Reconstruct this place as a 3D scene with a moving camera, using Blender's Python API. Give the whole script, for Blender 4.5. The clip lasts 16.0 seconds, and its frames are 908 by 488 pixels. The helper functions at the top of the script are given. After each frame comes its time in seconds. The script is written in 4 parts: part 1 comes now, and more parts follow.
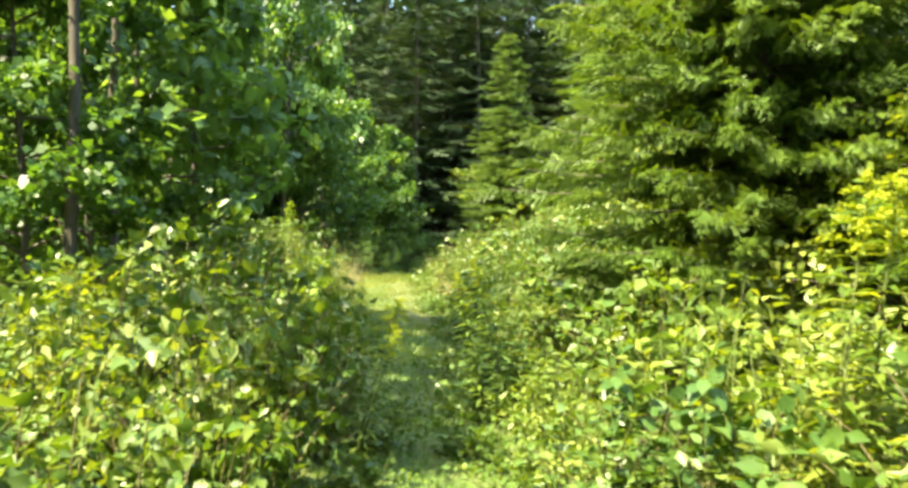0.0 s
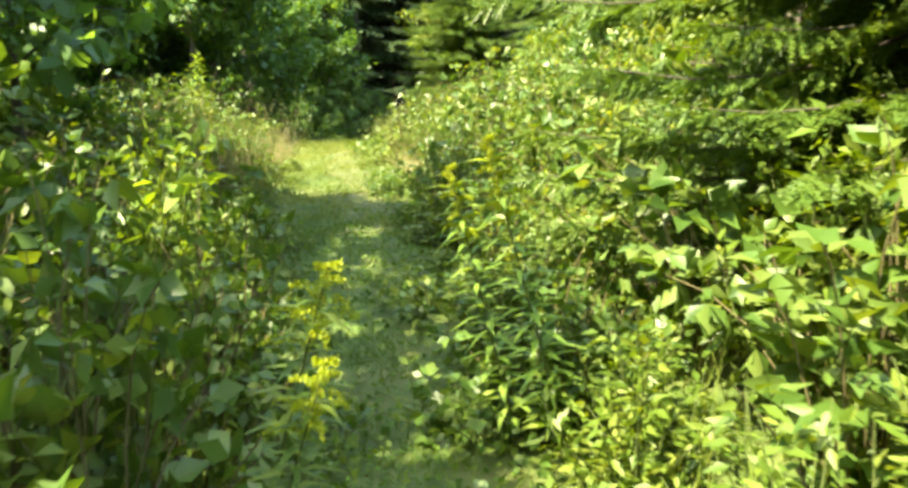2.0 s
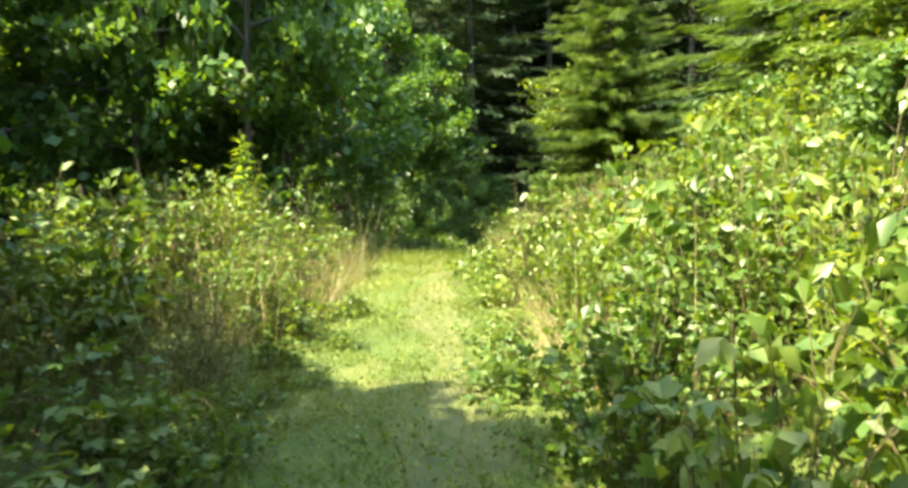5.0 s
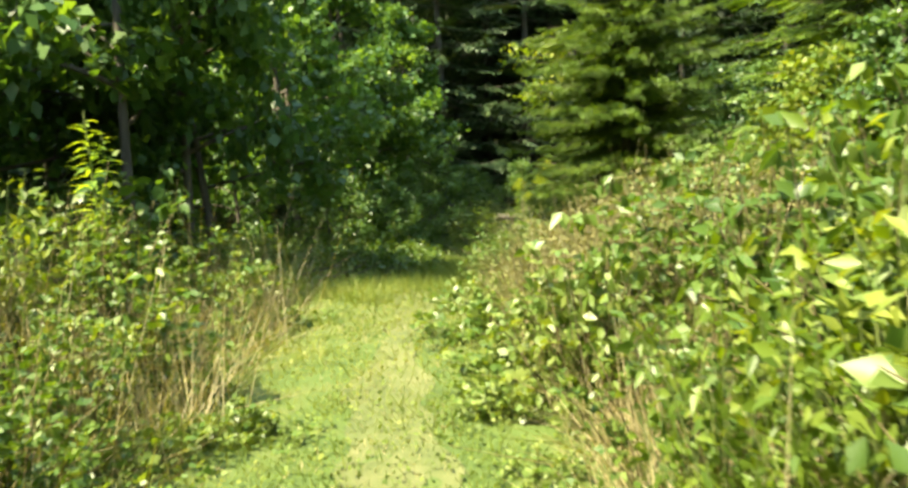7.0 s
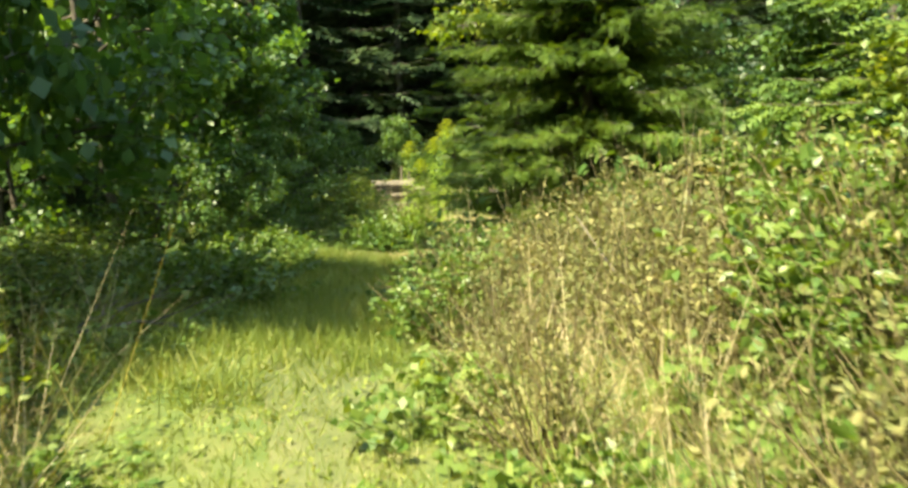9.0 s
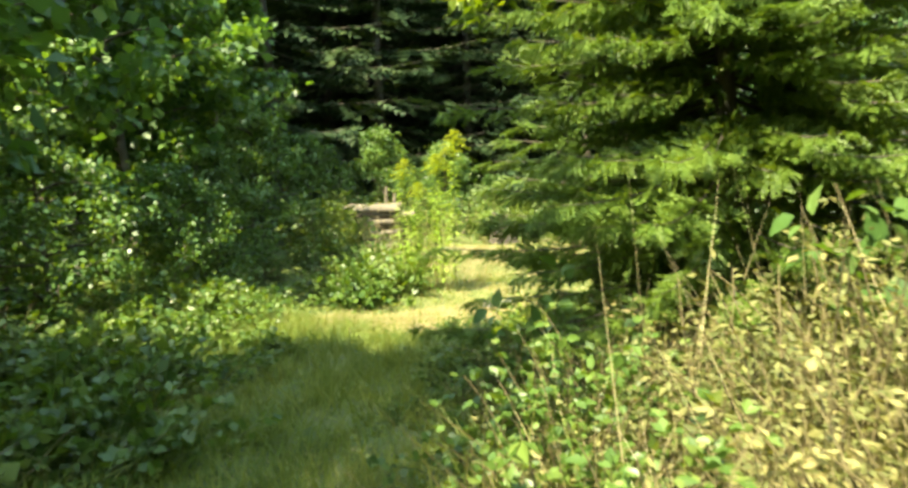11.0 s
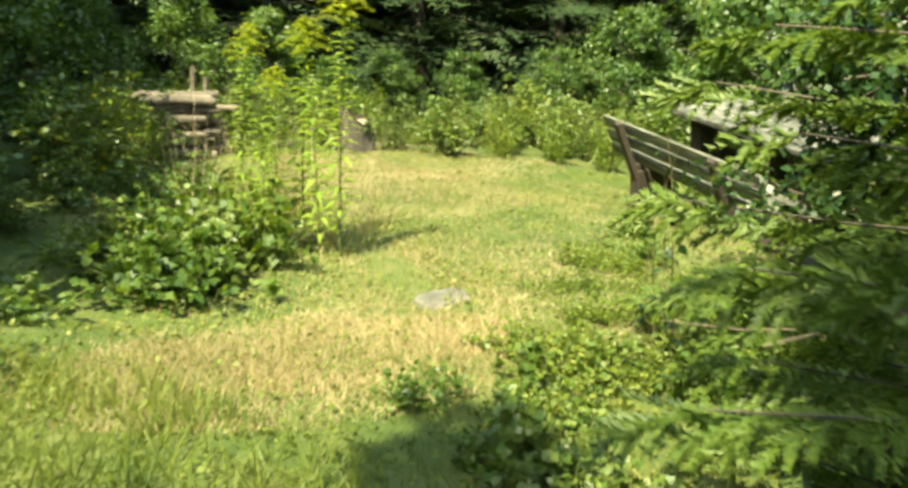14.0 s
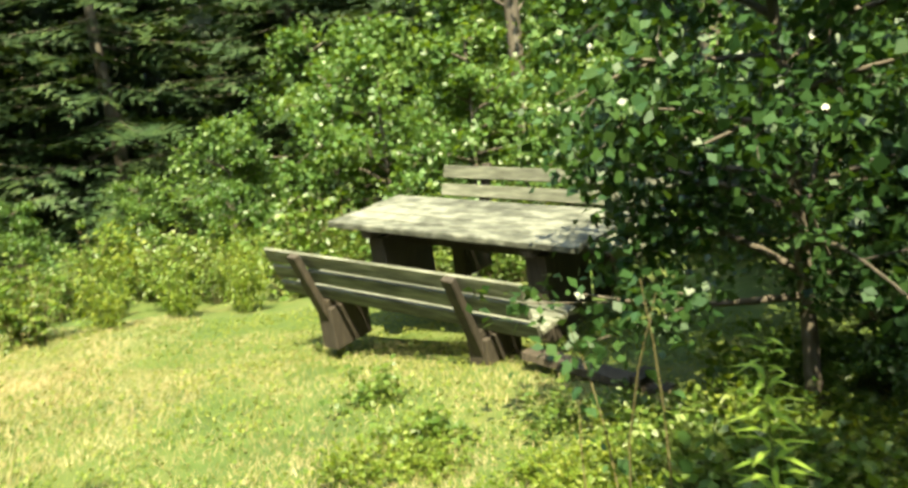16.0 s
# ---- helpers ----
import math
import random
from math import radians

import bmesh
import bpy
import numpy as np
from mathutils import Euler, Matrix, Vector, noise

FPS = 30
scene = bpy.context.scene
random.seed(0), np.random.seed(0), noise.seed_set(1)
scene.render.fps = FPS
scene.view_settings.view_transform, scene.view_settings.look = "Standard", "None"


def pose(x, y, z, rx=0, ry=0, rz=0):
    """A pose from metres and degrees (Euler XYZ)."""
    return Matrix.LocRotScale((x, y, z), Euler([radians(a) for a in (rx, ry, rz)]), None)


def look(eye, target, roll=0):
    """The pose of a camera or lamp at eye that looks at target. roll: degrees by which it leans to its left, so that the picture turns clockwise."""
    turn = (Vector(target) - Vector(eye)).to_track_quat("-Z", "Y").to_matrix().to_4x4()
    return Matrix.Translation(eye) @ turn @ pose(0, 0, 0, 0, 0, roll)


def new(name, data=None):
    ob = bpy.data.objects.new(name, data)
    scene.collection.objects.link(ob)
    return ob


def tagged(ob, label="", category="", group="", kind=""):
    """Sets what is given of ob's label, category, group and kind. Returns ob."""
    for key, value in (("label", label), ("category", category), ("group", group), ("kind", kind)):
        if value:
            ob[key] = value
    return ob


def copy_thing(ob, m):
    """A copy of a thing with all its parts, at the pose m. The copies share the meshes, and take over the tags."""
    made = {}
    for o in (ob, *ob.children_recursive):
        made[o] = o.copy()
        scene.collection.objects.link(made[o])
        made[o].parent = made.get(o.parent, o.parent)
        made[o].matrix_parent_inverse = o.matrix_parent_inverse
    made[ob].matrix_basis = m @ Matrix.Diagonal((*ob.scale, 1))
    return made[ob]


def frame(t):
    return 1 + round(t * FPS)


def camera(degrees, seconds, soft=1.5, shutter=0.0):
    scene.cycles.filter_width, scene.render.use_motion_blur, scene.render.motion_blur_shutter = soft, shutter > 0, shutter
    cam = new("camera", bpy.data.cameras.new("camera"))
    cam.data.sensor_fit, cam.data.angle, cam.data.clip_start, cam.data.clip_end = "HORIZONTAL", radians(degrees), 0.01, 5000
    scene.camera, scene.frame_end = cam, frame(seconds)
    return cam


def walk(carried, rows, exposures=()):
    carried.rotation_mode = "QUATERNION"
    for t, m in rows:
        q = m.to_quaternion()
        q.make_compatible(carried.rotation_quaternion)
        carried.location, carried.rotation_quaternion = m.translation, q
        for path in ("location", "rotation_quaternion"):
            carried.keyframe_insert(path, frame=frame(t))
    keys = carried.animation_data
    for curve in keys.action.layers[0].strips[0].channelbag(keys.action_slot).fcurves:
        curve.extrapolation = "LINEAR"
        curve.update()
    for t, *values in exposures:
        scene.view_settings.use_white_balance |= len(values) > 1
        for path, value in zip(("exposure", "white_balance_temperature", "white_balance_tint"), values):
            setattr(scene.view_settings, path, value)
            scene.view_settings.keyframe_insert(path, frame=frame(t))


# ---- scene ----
cam = camera(59.3, 16.0, soft=3.0, shutter=0.3)
PATH = [
    (0, (0.002, 0.016, 1.200), (0.004, 2.016, 1.200), 0.1),
    (0.5, (-0.082, 0.663, 1.246), (-0.034, 2.662, 1.204), -0.3),
    (1, (-0.080, 1.266, 1.224), (-0.013, 3.258, 1.062), -1.4),
    (1.5, (-0.154, 1.917, 1.195), (-0.055, 3.896, 0.925), -0.7),
    (2, (-0.124, 2.566, 1.217), (0.001, 4.530, 0.859), -1.8),
    (2.5, (-0.131, 3.195, 1.219), (0.029, 5.148, 0.816), -0.2),
    (3, (-0.131, 3.879, 1.265), (0.003, 5.847, 0.935), 0.1),
    (3.5, (-0.162, 4.544, 1.294), (-0.330, 6.529, 1.120), -0.9),
    (4, (-0.133, 5.164, 1.340), (-0.364, 7.150, 1.301), -1.5),
    (6.3, (-0.127, 8.161, 1.426), (-0.200, 10.135, 1.117), -3.3),
    (6.5, (-0.178, 8.458, 1.443), (-0.261, 10.440, 1.188), -3.6),
    (7, (-0.347, 9.269, 1.495), (-0.443, 11.258, 1.311), -3.8),
    (7.5, (-0.508, 9.983, 1.521), (-0.530, 11.970, 1.288), -4.3),
    (8, (-0.569, 10.794, 1.543), (-0.557, 12.775, 1.268), -4.1),
    (8.5, (-0.704, 11.495, 1.585), (-0.539, 13.459, 1.242), -3.8),
    (9, (-0.756, 12.190, 1.622), (-0.494, 14.147, 1.301), -3.3),
    (9.5, (-0.859, 12.871, 1.671), (-0.558, 14.834, 1.433), -2.5),
    (9.7, (-0.903, 13.106, 1.709), (-0.596, 15.066, 1.455), -3),
    (11.8, (-0.707, 16.101, 1.541), (-0.328, 18.036, 1.201), -2.8),
    (12, (-0.770, 16.413, 1.530), (-0.358, 18.327, 1.118), -2.4),
    (12.5, (-0.805, 16.968, 1.499), (-0.337, 18.852, 1.017), -1.4),
    (13, (-0.861, 17.452, 1.529), (-0.315, 19.304, 1.011), -0.7),
    (13.5, (-0.822, 17.927, 1.493), (-0.164, 19.727, 0.919), -0.2),
    (14, (-0.724, 18.416, 1.425), (0.071, 20.156, 0.841), 0.7),
    (14.5, (-0.647, 18.954, 1.400), (0.351, 20.598, 0.853), 1.9),
    (15, (-0.498, 19.448, 1.402), (0.736, 20.939, 0.897), -1.1),
    (15.5, (-0.416, 19.871, 1.395), (1.064, 21.140, 0.950), -2.7),
    (16, (-0.241, 20.311, 1.375), (1.376, 21.426, 0.997), -6.9),
]
walk(cam, [(t, look(eye, target, roll)) for t, eye, target, roll in PATH],
     exposures=[(0.0, 3.12, 8000, -3), (1.0, 3.2, 8000, -3), (2.0, 3.1, 8000, -3), (3.0, 2.88, 8000, -3), (4.0, 3.22, 8000, -3), (6.5, 2.68, 8000, -3), (7.5, 2.7, 8000, -3), (9.0, 2.6, 8000, -3),
                (9.5, 2.7, 8000, -3), (12.0, 3.0, 8000, -3), (12.75, 3.0, 8000, -3), (13.5, 2.62, 8000, -3), (14.5, 2.3, 8000, -3), (16.0, 2.6, 8000, -3)])

# ---- world and sun ----
SUN_TO = Vector((-0.70, -0.56, 1.38)).normalized()
world = bpy.data.worlds.new("sky")
world.use_nodes = True
scene.world = world
wn = world.node_tree.nodes
sky = wn.new("ShaderNodeTexSky")
sky.sky_type, sky.sun_disc = "NISHITA", False
sky.sun_elevation = math.asin(SUN_TO.z)
sky.sun_rotation = math.atan2(SUN_TO.x, SUN_TO.y)
wn["Background"].inputs["Strength"].default_value = 0.15
world.node_tree.links.new(sky.outputs[0], wn["Background"].inputs["Color"])
sun = new("sun", bpy.data.lights.new("sun", "SUN"))
sun.data.energy, sun.data.angle, sun.data.color = 3.3, radians(0.55), (1.0, 0.93, 0.78)
sun.matrix_world = look(SUN_TO * 40, (0, 0, 0))

# ---- materials ----
def nodes_of(name):
    m = bpy.data.materials.new(name)
    m.use_nodes = True
    return m, m.node_tree.nodes, m.node_tree.links, m.node_tree.nodes["Principled BSDF"]


def ramp(n, stops):
    r = n.new("ShaderNodeValToRGB")
    while len(r.color_ramp.elements) < len(stops):
        r.color_ramp.elements.new(0.5)
    for e, (p, c) in zip(r.color_ramp.elements, stops):
        e.position, e.color = p, (*c, 1)
    return r


def leaf_mat(name, dark, mid, light, through_light=0.4, rough=0.45, patch=0.8):
    """Leaf tissue: hue varies leaf by leaf and in patches, with light passing through the blade."""
    m, n, l, b = nodes_of(name)
    geo = n.new("ShaderNodeNewGeometry")
    big = n.new("ShaderNodeTexNoise")
    big.inputs["Scale"].default_value = patch
    l.new(geo.outputs["Position"], big.inputs["Vector"])
    add = n.new("ShaderNodeMath")
    add.operation = "MULTIPLY_ADD"
    add.inputs[1].default_value = 0.55
    l.new(geo.outputs["Random Per Island"], add.inputs[0])
    sub = n.new("ShaderNodeMath")
    sub.operation = "MULTIPLY_ADD"
    sub.inputs[1].default_value, sub.inputs[2].default_value = 1.1, -0.3
    l.new(big.outputs["Fac"], sub.inputs[0])
    l.new(sub.outputs[0], add.inputs[2])
    r = ramp(n, [(0.0, dark), (0.5, mid), (0.97, light)])
    l.new(add.outputs[0], r.inputs[0])
    l.new(r.outputs[0], b.inputs["Base Color"])
    b.inputs["Roughness"].default_value = rough
    b.inputs["Specular IOR Level"].default_value = 0.42
    t = n.new("ShaderNodeBsdfTranslucent")
    tint = n.new("ShaderNodeMixRGB")
    tint.blend_type = "MULTIPLY"
    tint.inputs[0].default_value = 1.0
    tint.inputs[2].default_value = (1.5, 1.35, 0.35, 1)
    l.new(r.outputs[0], tint.inputs[1])
    l.new(tint.outputs[0], t.inputs["Color"])
    mix = n.new("ShaderNodeMixShader")
    mix.inputs[0].default_value = through_light
    l.new(b.outputs[0], mix.inputs[1])
    l.new(t.outputs[0], mix.inputs[2])
    l.new(mix.outputs[0], n["Material Output"].inputs["Surface"])
    return m


def rough_mat(name, stops, scale=6.0, stretch=(1, 1, 1), rough=0.85, bump=0.4, detail=8.0):
    """Earth, bark or weathered wood: two scales of mottling and a fine relief."""
    m, n, l, b = nodes_of(name)
    tex, mp = n.new("ShaderNodeTexCoord"), n.new("ShaderNodeMapping")
    mp.inputs["Scale"].default_value = stretch
    l.new(tex.outputs["Object"], mp.inputs["Vector"])
    a, c = n.new("ShaderNodeTexNoise"), n.new("ShaderNodeTexNoise")
    a.inputs["Scale"].default_value, a.inputs["Detail"].default_value = scale, detail
    c.inputs["Scale"].default_value = scale * 0.13
    oi = n.new("ShaderNodeObjectInfo")
    for t in (a, c):
        l.new(mp.outputs[0], t.inputs["Vector"])
    mx = n.new("ShaderNodeMath")
    mx.operation = "MULTIPLY_ADD"
    mx.inputs[1].default_value = 0.45
    l.new(c.outputs["Fac"], mx.inputs[0])
    m2 = n.new("ShaderNodeMath")
    m2.operation = "MULTIPLY_ADD"
    m2.inputs[1].default_value = 0.55
    l.new(a.outputs["Fac"], m2.inputs[0])
    l.new(m2.outputs[0], mx.inputs[2])
    m3 = n.new("ShaderNodeMath")
    m3.operation = "MULTIPLY_ADD"
    m3.inputs[1].default_value, m3.inputs[2].default_value = 0.16, -0.08
    l.new(oi.outputs["Random"], m3.inputs[0])
    l.new(m3.outputs[0], m2.inputs[2])
    r = ramp(n, stops)
    l.new(mx.outputs[0], r.inputs[0])
    l.new(r.outputs[0], b.inputs["Base Color"])
    b.inputs["Roughness"].default_value = rough
    bp = n.new("ShaderNodeBump")
    bp.inputs["Strength"].default_value, bp.inputs["Distance"].default_value = bump, 0.01
    l.new(a.outputs["Fac"], bp.inputs["Height"])
    l.new(bp.outputs[0], b.inputs["Normal"])
    return m


M_BRAMBLE = leaf_mat("bramble leaf", (0.03, 0.07, 0.014), (0.085, 0.15, 0.028), (0.22, 0.27, 0.075), 0.4, 0.4)
M_WEED = leaf_mat("weed leaf", (0.045, 0.09, 0.013), (0.12, 0.185, 0.025), (0.29, 0.32, 0.07), 0.45)
M_DARKLEAF = leaf_mat("tree leaf", (0.034, 0.085, 0.026), (0.076, 0.155, 0.042), (0.15, 0.24, 0.062), 0.5, 0.4)
M_BRIGHTLEAF = leaf_mat("bright tree leaf", (0.034, 0.082, 0.022), (0.074, 0.145, 0.036), (0.15, 0.225, 0.062), 0.42, 0.4)
# glossy leaf, coloured darker than tree leaf to carry the shrub's shade
M_SHADELEAF = leaf_mat("glossy shrub leaf with shade in colour", (0.014, 0.04, 0.013), (0.028, 0.067, 0.02), (0.06, 0.115, 0.032), 0.3, 0.36)
M_MAPLE = leaf_mat("maple leaf", (0.065, 0.135, 0.055), (0.12, 0.22, 0.085), (0.19, 0.3, 0.12), 0.58, 0.38)
M_NEEDLE = leaf_mat("spruce needle", (0.038, 0.085, 0.017), (0.092, 0.16, 0.026), (0.18, 0.245, 0.045), 0.36, 0.5)
# darkened copy of the needle colour, with the wood's shade painted in
M_NEEDLE_SHADED = leaf_mat("spruce needle toned for shade", (0.012, 0.032, 0.012), (0.026, 0.056, 0.017), (0.06, 0.092, 0.024), 0.2, 0.6)
# near-black green puts the wood's inner shade into belt and backdrop ring
M_FAR = leaf_mat("far woods leaf with inner shade", (0.008, 0.022, 0.009), (0.016, 0.038, 0.012), (0.035, 0.065, 0.016), 0.2, 0.6, 0.25)
M_GRASS = leaf_mat("grass blade", (0.06, 0.10, 0.016), (0.13, 0.18, 0.03), (0.27, 0.27, 0.07), 0.35, 0.6, 0.7)
M_STRAW = leaf_mat("dry grass blade", (0.22, 0.195, 0.085), (0.39, 0.33, 0.185), (0.56, 0.475, 0.32), 0.3, 0.7, 1.1)
M_GOLD = leaf_mat("goldenrod flower", (0.18, 0.25, 0.014), (0.31, 0.36, 0.02), (0.46, 0.46, 0.038), 0.35, 0.6)
M_GOLDLEAF = leaf_mat("goldenrod leaf", (0.14, 0.24, 0.04), (0.24, 0.36, 0.065), (0.36, 0.47, 0.11), 0.5)
M_DEAD = leaf_mat("withered leaf", (0.045, 0.06, 0.016), (0.12, 0.13, 0.036), (0.25, 0.215, 0.085), 0.25, 0.7, 1.6)
M_TRODDEN = rough_mat("dry trodden soil", [(0.25, (0.045, 0.065, 0.015)), (0.5, (0.085, 0.098, 0.028)), (0.75, (0.16, 0.15, 0.065))], 7, bump=0.8)
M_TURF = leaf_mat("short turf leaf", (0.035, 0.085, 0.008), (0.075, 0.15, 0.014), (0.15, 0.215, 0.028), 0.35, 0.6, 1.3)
M_BROWN = leaf_mat("brown seed stalk", (0.07, 0.06, 0.025), (0.16, 0.125, 0.055), (0.28, 0.22, 0.11), 0.25, 0.7, 1.6)
# mottled bench wood, darkened so the sun-facing table top comes out less pale
M_TABLE = rough_mat("mottled table wood toned down for sun", [(0.38, (0.022, 0.023, 0.016)), (0.5, (0.075, 0.08, 0.06)), (0.64, (0.185, 0.19, 0.15))], 7, (1.2, 2.2, 2.2), bump=0.7)
M_STEM = rough_mat("green stem", [(0.2, (0.06, 0.09, 0.02)), (0.8, (0.14, 0.17, 0.04))], 20)
M_CANE = rough_mat("bramble cane", [(0.2, (0.07, 0.05, 0.025)), (0.8, (0.16, 0.14, 0.05))], 20)
M_BARK = rough_mat("bark", [(0.2, (0.035, 0.028, 0.02)), (0.55, (0.09, 0.075, 0.055)), (0.85, (0.17, 0.16, 0.12))], 14, (1, 1, 0.25), bump=0.9)
M_EARTH = rough_mat("earth", [(0.25, (0.026, 0.046, 0.007)), (0.5, (0.055, 0.088, 0.013)), (0.75, (0.12, 0.12, 0.034))], 5, bump=0.8)
M_WOOD = rough_mat("weathered grey wood", [(0.33, (0.03, 0.031, 0.02)), (0.5, (0.10, 0.105, 0.073)), (0.68, (0.22, 0.225, 0.172))], 5, (1, 7, 7), bump=0.6)
M_WOODDARK = rough_mat("dark brown wood", [(0.25, (0.014, 0.011, 0.008)), (0.5, (0.036, 0.028, 0.019)), (0.75, (0.085, 0.068, 0.046))], 9, (7, 7, 1), bump=0.6)
M_LOG = rough_mat("split log bark", [(0.25, (0.035, 0.028, 0.02)), (0.5, (0.11, 0.093, 0.064)), (0.75, (0.25, 0.215, 0.155))], 12, (1, 6, 6), bump=0.8)
M_CUT = rough_mat("cut wood", [(0.25, (0.16, 0.125, 0.075)), (0.75, (0.38, 0.31, 0.20))], 10, bump=0.3)
M_STONE = rough_mat("lichen stone", [(0.3, (0.06, 0.06, 0.042)), (0.5, (0.15, 0.145, 0.112)), (0.7, (0.27, 0.26, 0.215))], 12, bump=0.8)

# ---- mesh helpers ----
RNG = np.random.default_rng(11)


def raw_mesh(name, v, f, mat, smooth=False):
    """A mesh from arrays; f has one face a row."""
    me = bpy.data.meshes.new(name)
    f = np.asarray(f, dtype=np.int32)
    k = f.shape[1]
    me.vertices.add(len(v))
    me.vertices.foreach_set("co", np.asarray(v, dtype=np.float32).ravel())
    me.loops.add(f.size)
    me.loops.foreach_set("vertex_index", f.ravel())
    me.polygons.add(len(f))
    me.polygons.foreach_set("loop_start", np.arange(0, f.size, k, dtype=np.int32))
    if smooth:
        me.polygons.foreach_set("use_smooth", np.ones(len(f), dtype=bool))
    me.update(calc_edges=True)
    me.materials.append(mat)
    return me


def frames_from(way, up, spin=None):
    """Rotation matrices whose columns are side, way, normal."""
    way = way / np.linalg.norm(way, axis=1, keepdims=True)
    side = np.cross(way, up)
    side /= np.linalg.norm(side, axis=1, keepdims=True) + 1e-9
    nor = np.cross(side, way)
    if spin is not None:
        c, s = np.cos(spin)[:, None], np.sin(spin)[:, None]
        side, nor = side * c + nor * s, nor * c - side * s
    return np.stack([side, way, nor], axis=2)


def spread(tv, tf, pos, rot, size):
    """Copies of a small template at many places, as arrays."""
    tv, tf = np.asarray(tv, float), np.asarray(tf)
    size = np.asarray(size, float).reshape(len(pos), -1)
    if size.shape[1] == 1:
        size = np.repeat(size, 3, 1)
    v = np.einsum("nij,nkj->nki", rot, tv[None] * size[:, None, :]) + pos[:, None, :]
    f = tf[None] + (np.arange(len(pos)) * len(tv))[:, None, None]
    return v.reshape(-1, 3), f.reshape(-1, tf.shape[1])


def tube(points, radii, sides=6):
    """A tapered tube through points, as arrays of quads."""
    p = np.asarray(points, float)
    d = np.gradient(p, axis=0)
    d /= np.linalg.norm(d, axis=1, keepdims=True) + 1e-9
    ref = np.where(np.abs(d[:, 2:3]) > 0.9, np.array([[1.0, 0, 0]]), np.array([[0, 0, 1.0]]))
    a = np.cross(d, ref)
    a /= np.linalg.norm(a, axis=1, keepdims=True)
    b = np.cross(d, a)
    th = np.linspace(0, 2 * np.pi, sides, endpoint=False)
    r = np.asarray(radii, float).reshape(-1, 1, 1)
    v = p[:, None] + r * (a[:, None] * np.cos(th)[None, :, None] + b[:, None] * np.sin(th)[None, :, None])
    i, j = np.meshgrid(np.arange(len(p) - 1), np.arange(sides), indexing="ij")
    k = (j + 1) % sides
    f = np.stack([i * sides + j, i * sides + k, (i + 1) * sides + k, (i + 1) * sides + j], -1).reshape(-1, 4)
    return v.reshape(-1, 3), f


def joined(pieces):
    vs, fs, o = [], [], 0
    for v, f in pieces:
        vs.append(v)
        fs.append(np.asarray(f) + o)
        o += len(v)
    return np.concatenate(vs), np.concatenate(fs)


def unit(n, up=0.0):
    d = RNG.normal(size=(n, 3))
    d[:, 2] += up
    return d / np.linalg.norm(d, axis=1, keepdims=True)


def thing(name, label, category, group="", m=None, kind=""):
    ob = tagged(new(name), label, category, group, kind)
    ob.empty_display_size = 0.2
    if m is not None:
        ob.matrix_world = m
    return ob


def part_mesh(name, me, parent, label="", kind=""):
    ob = new(name, me)
    ob.parent = parent
    return tagged(ob, label, kind=kind)


def part(name, bm, mat, parent, label="", smooth=False):
    me = bpy.data.meshes.new(name)
    bm.to_mesh(me)
    bm.free()
    for p in me.polygons:
        p.use_smooth = smooth
    me.materials.append(mat)
    return part_mesh(name, me, parent, label)


# leaf templates: x across, y along, z out
LEAF_V = [(0, 0, 0), (-0.30, 0.27, 0.07), (-0.27, 0.62, 0.05), (0, 1, -0.14), (0.27, 0.62, 0.05), (0.30, 0.27, 0.07), (0, 0.52, -0.02)]
LEAF_F = [(0, 6, 2, 1), (0, 5, 4, 6), (2, 6, 4, 3)]
DIAMOND_V = [(0, 0, 0), (-0.34, 0.45, 0.06), (0, 1, -0.08), (0.34, 0.45, 0.06), (0, 0.5, -0.03)]
DIAMOND_F = [(0, 4, 2, 1), (0, 3, 2, 4)]
FAR_V, FAR_F = [(0, 0, 0), (-0.4, 0.5, 0.05), (0, 1, -0.1), (0.4, 0.5, 0.05)], [(0, 3, 2, 1)]
LANCE_V = [(0, 0, 0), (-0.10, 0.4, 0.02), (0, 1, -0.22), (0.10, 0.4, 0.02), (0, 0.45, -0.03)]
LANCE_F = DIAMOND_F
OVAL_V = [(0, 0, 0), (-0.31, 0.46, 0.08), (0, 1, -0.12), (0.31, 0.46, 0.08), (0, 0.45, -0.03)]
NARROW_V = [(0, 0, 0), (-0.22, 0.36, 0.05), (0, 1, -0.16), (0.22, 0.36, 0.05), (0, 0.4, -0.03)]
BLADE_V = [(-0.5, 0, 0), (0.5, 0, 0), (0.3, 1, 0.25)]
BLADE_F = [(0, 1, 2)]
FLAT = (FAR_V, FAR_F)


def needle_twig(pairs=7, step=0.135, wide=1.6):
    """A flat spray of needles on a short shoot."""
    v, f = [(-0.008, 0, 0), (0.008, 0, 0), (0, 1, -0.05)], [(0, 1, 2)]
    for i in range(pairs):
        y = 0.03 + step * i
        w = 0.20 * (1 - 0.45 * i / (pairs - 1))
        for s in (-1, 1):
            o = len(v)
            v += [(0, y - 0.03 * wide, 0), (0, y + 0.034 * wide, 0), (s * w, y + 0.13, 0.025 * (-1) ** i)]
            f += [(o, o + 1, o + 2)]
    return v, f


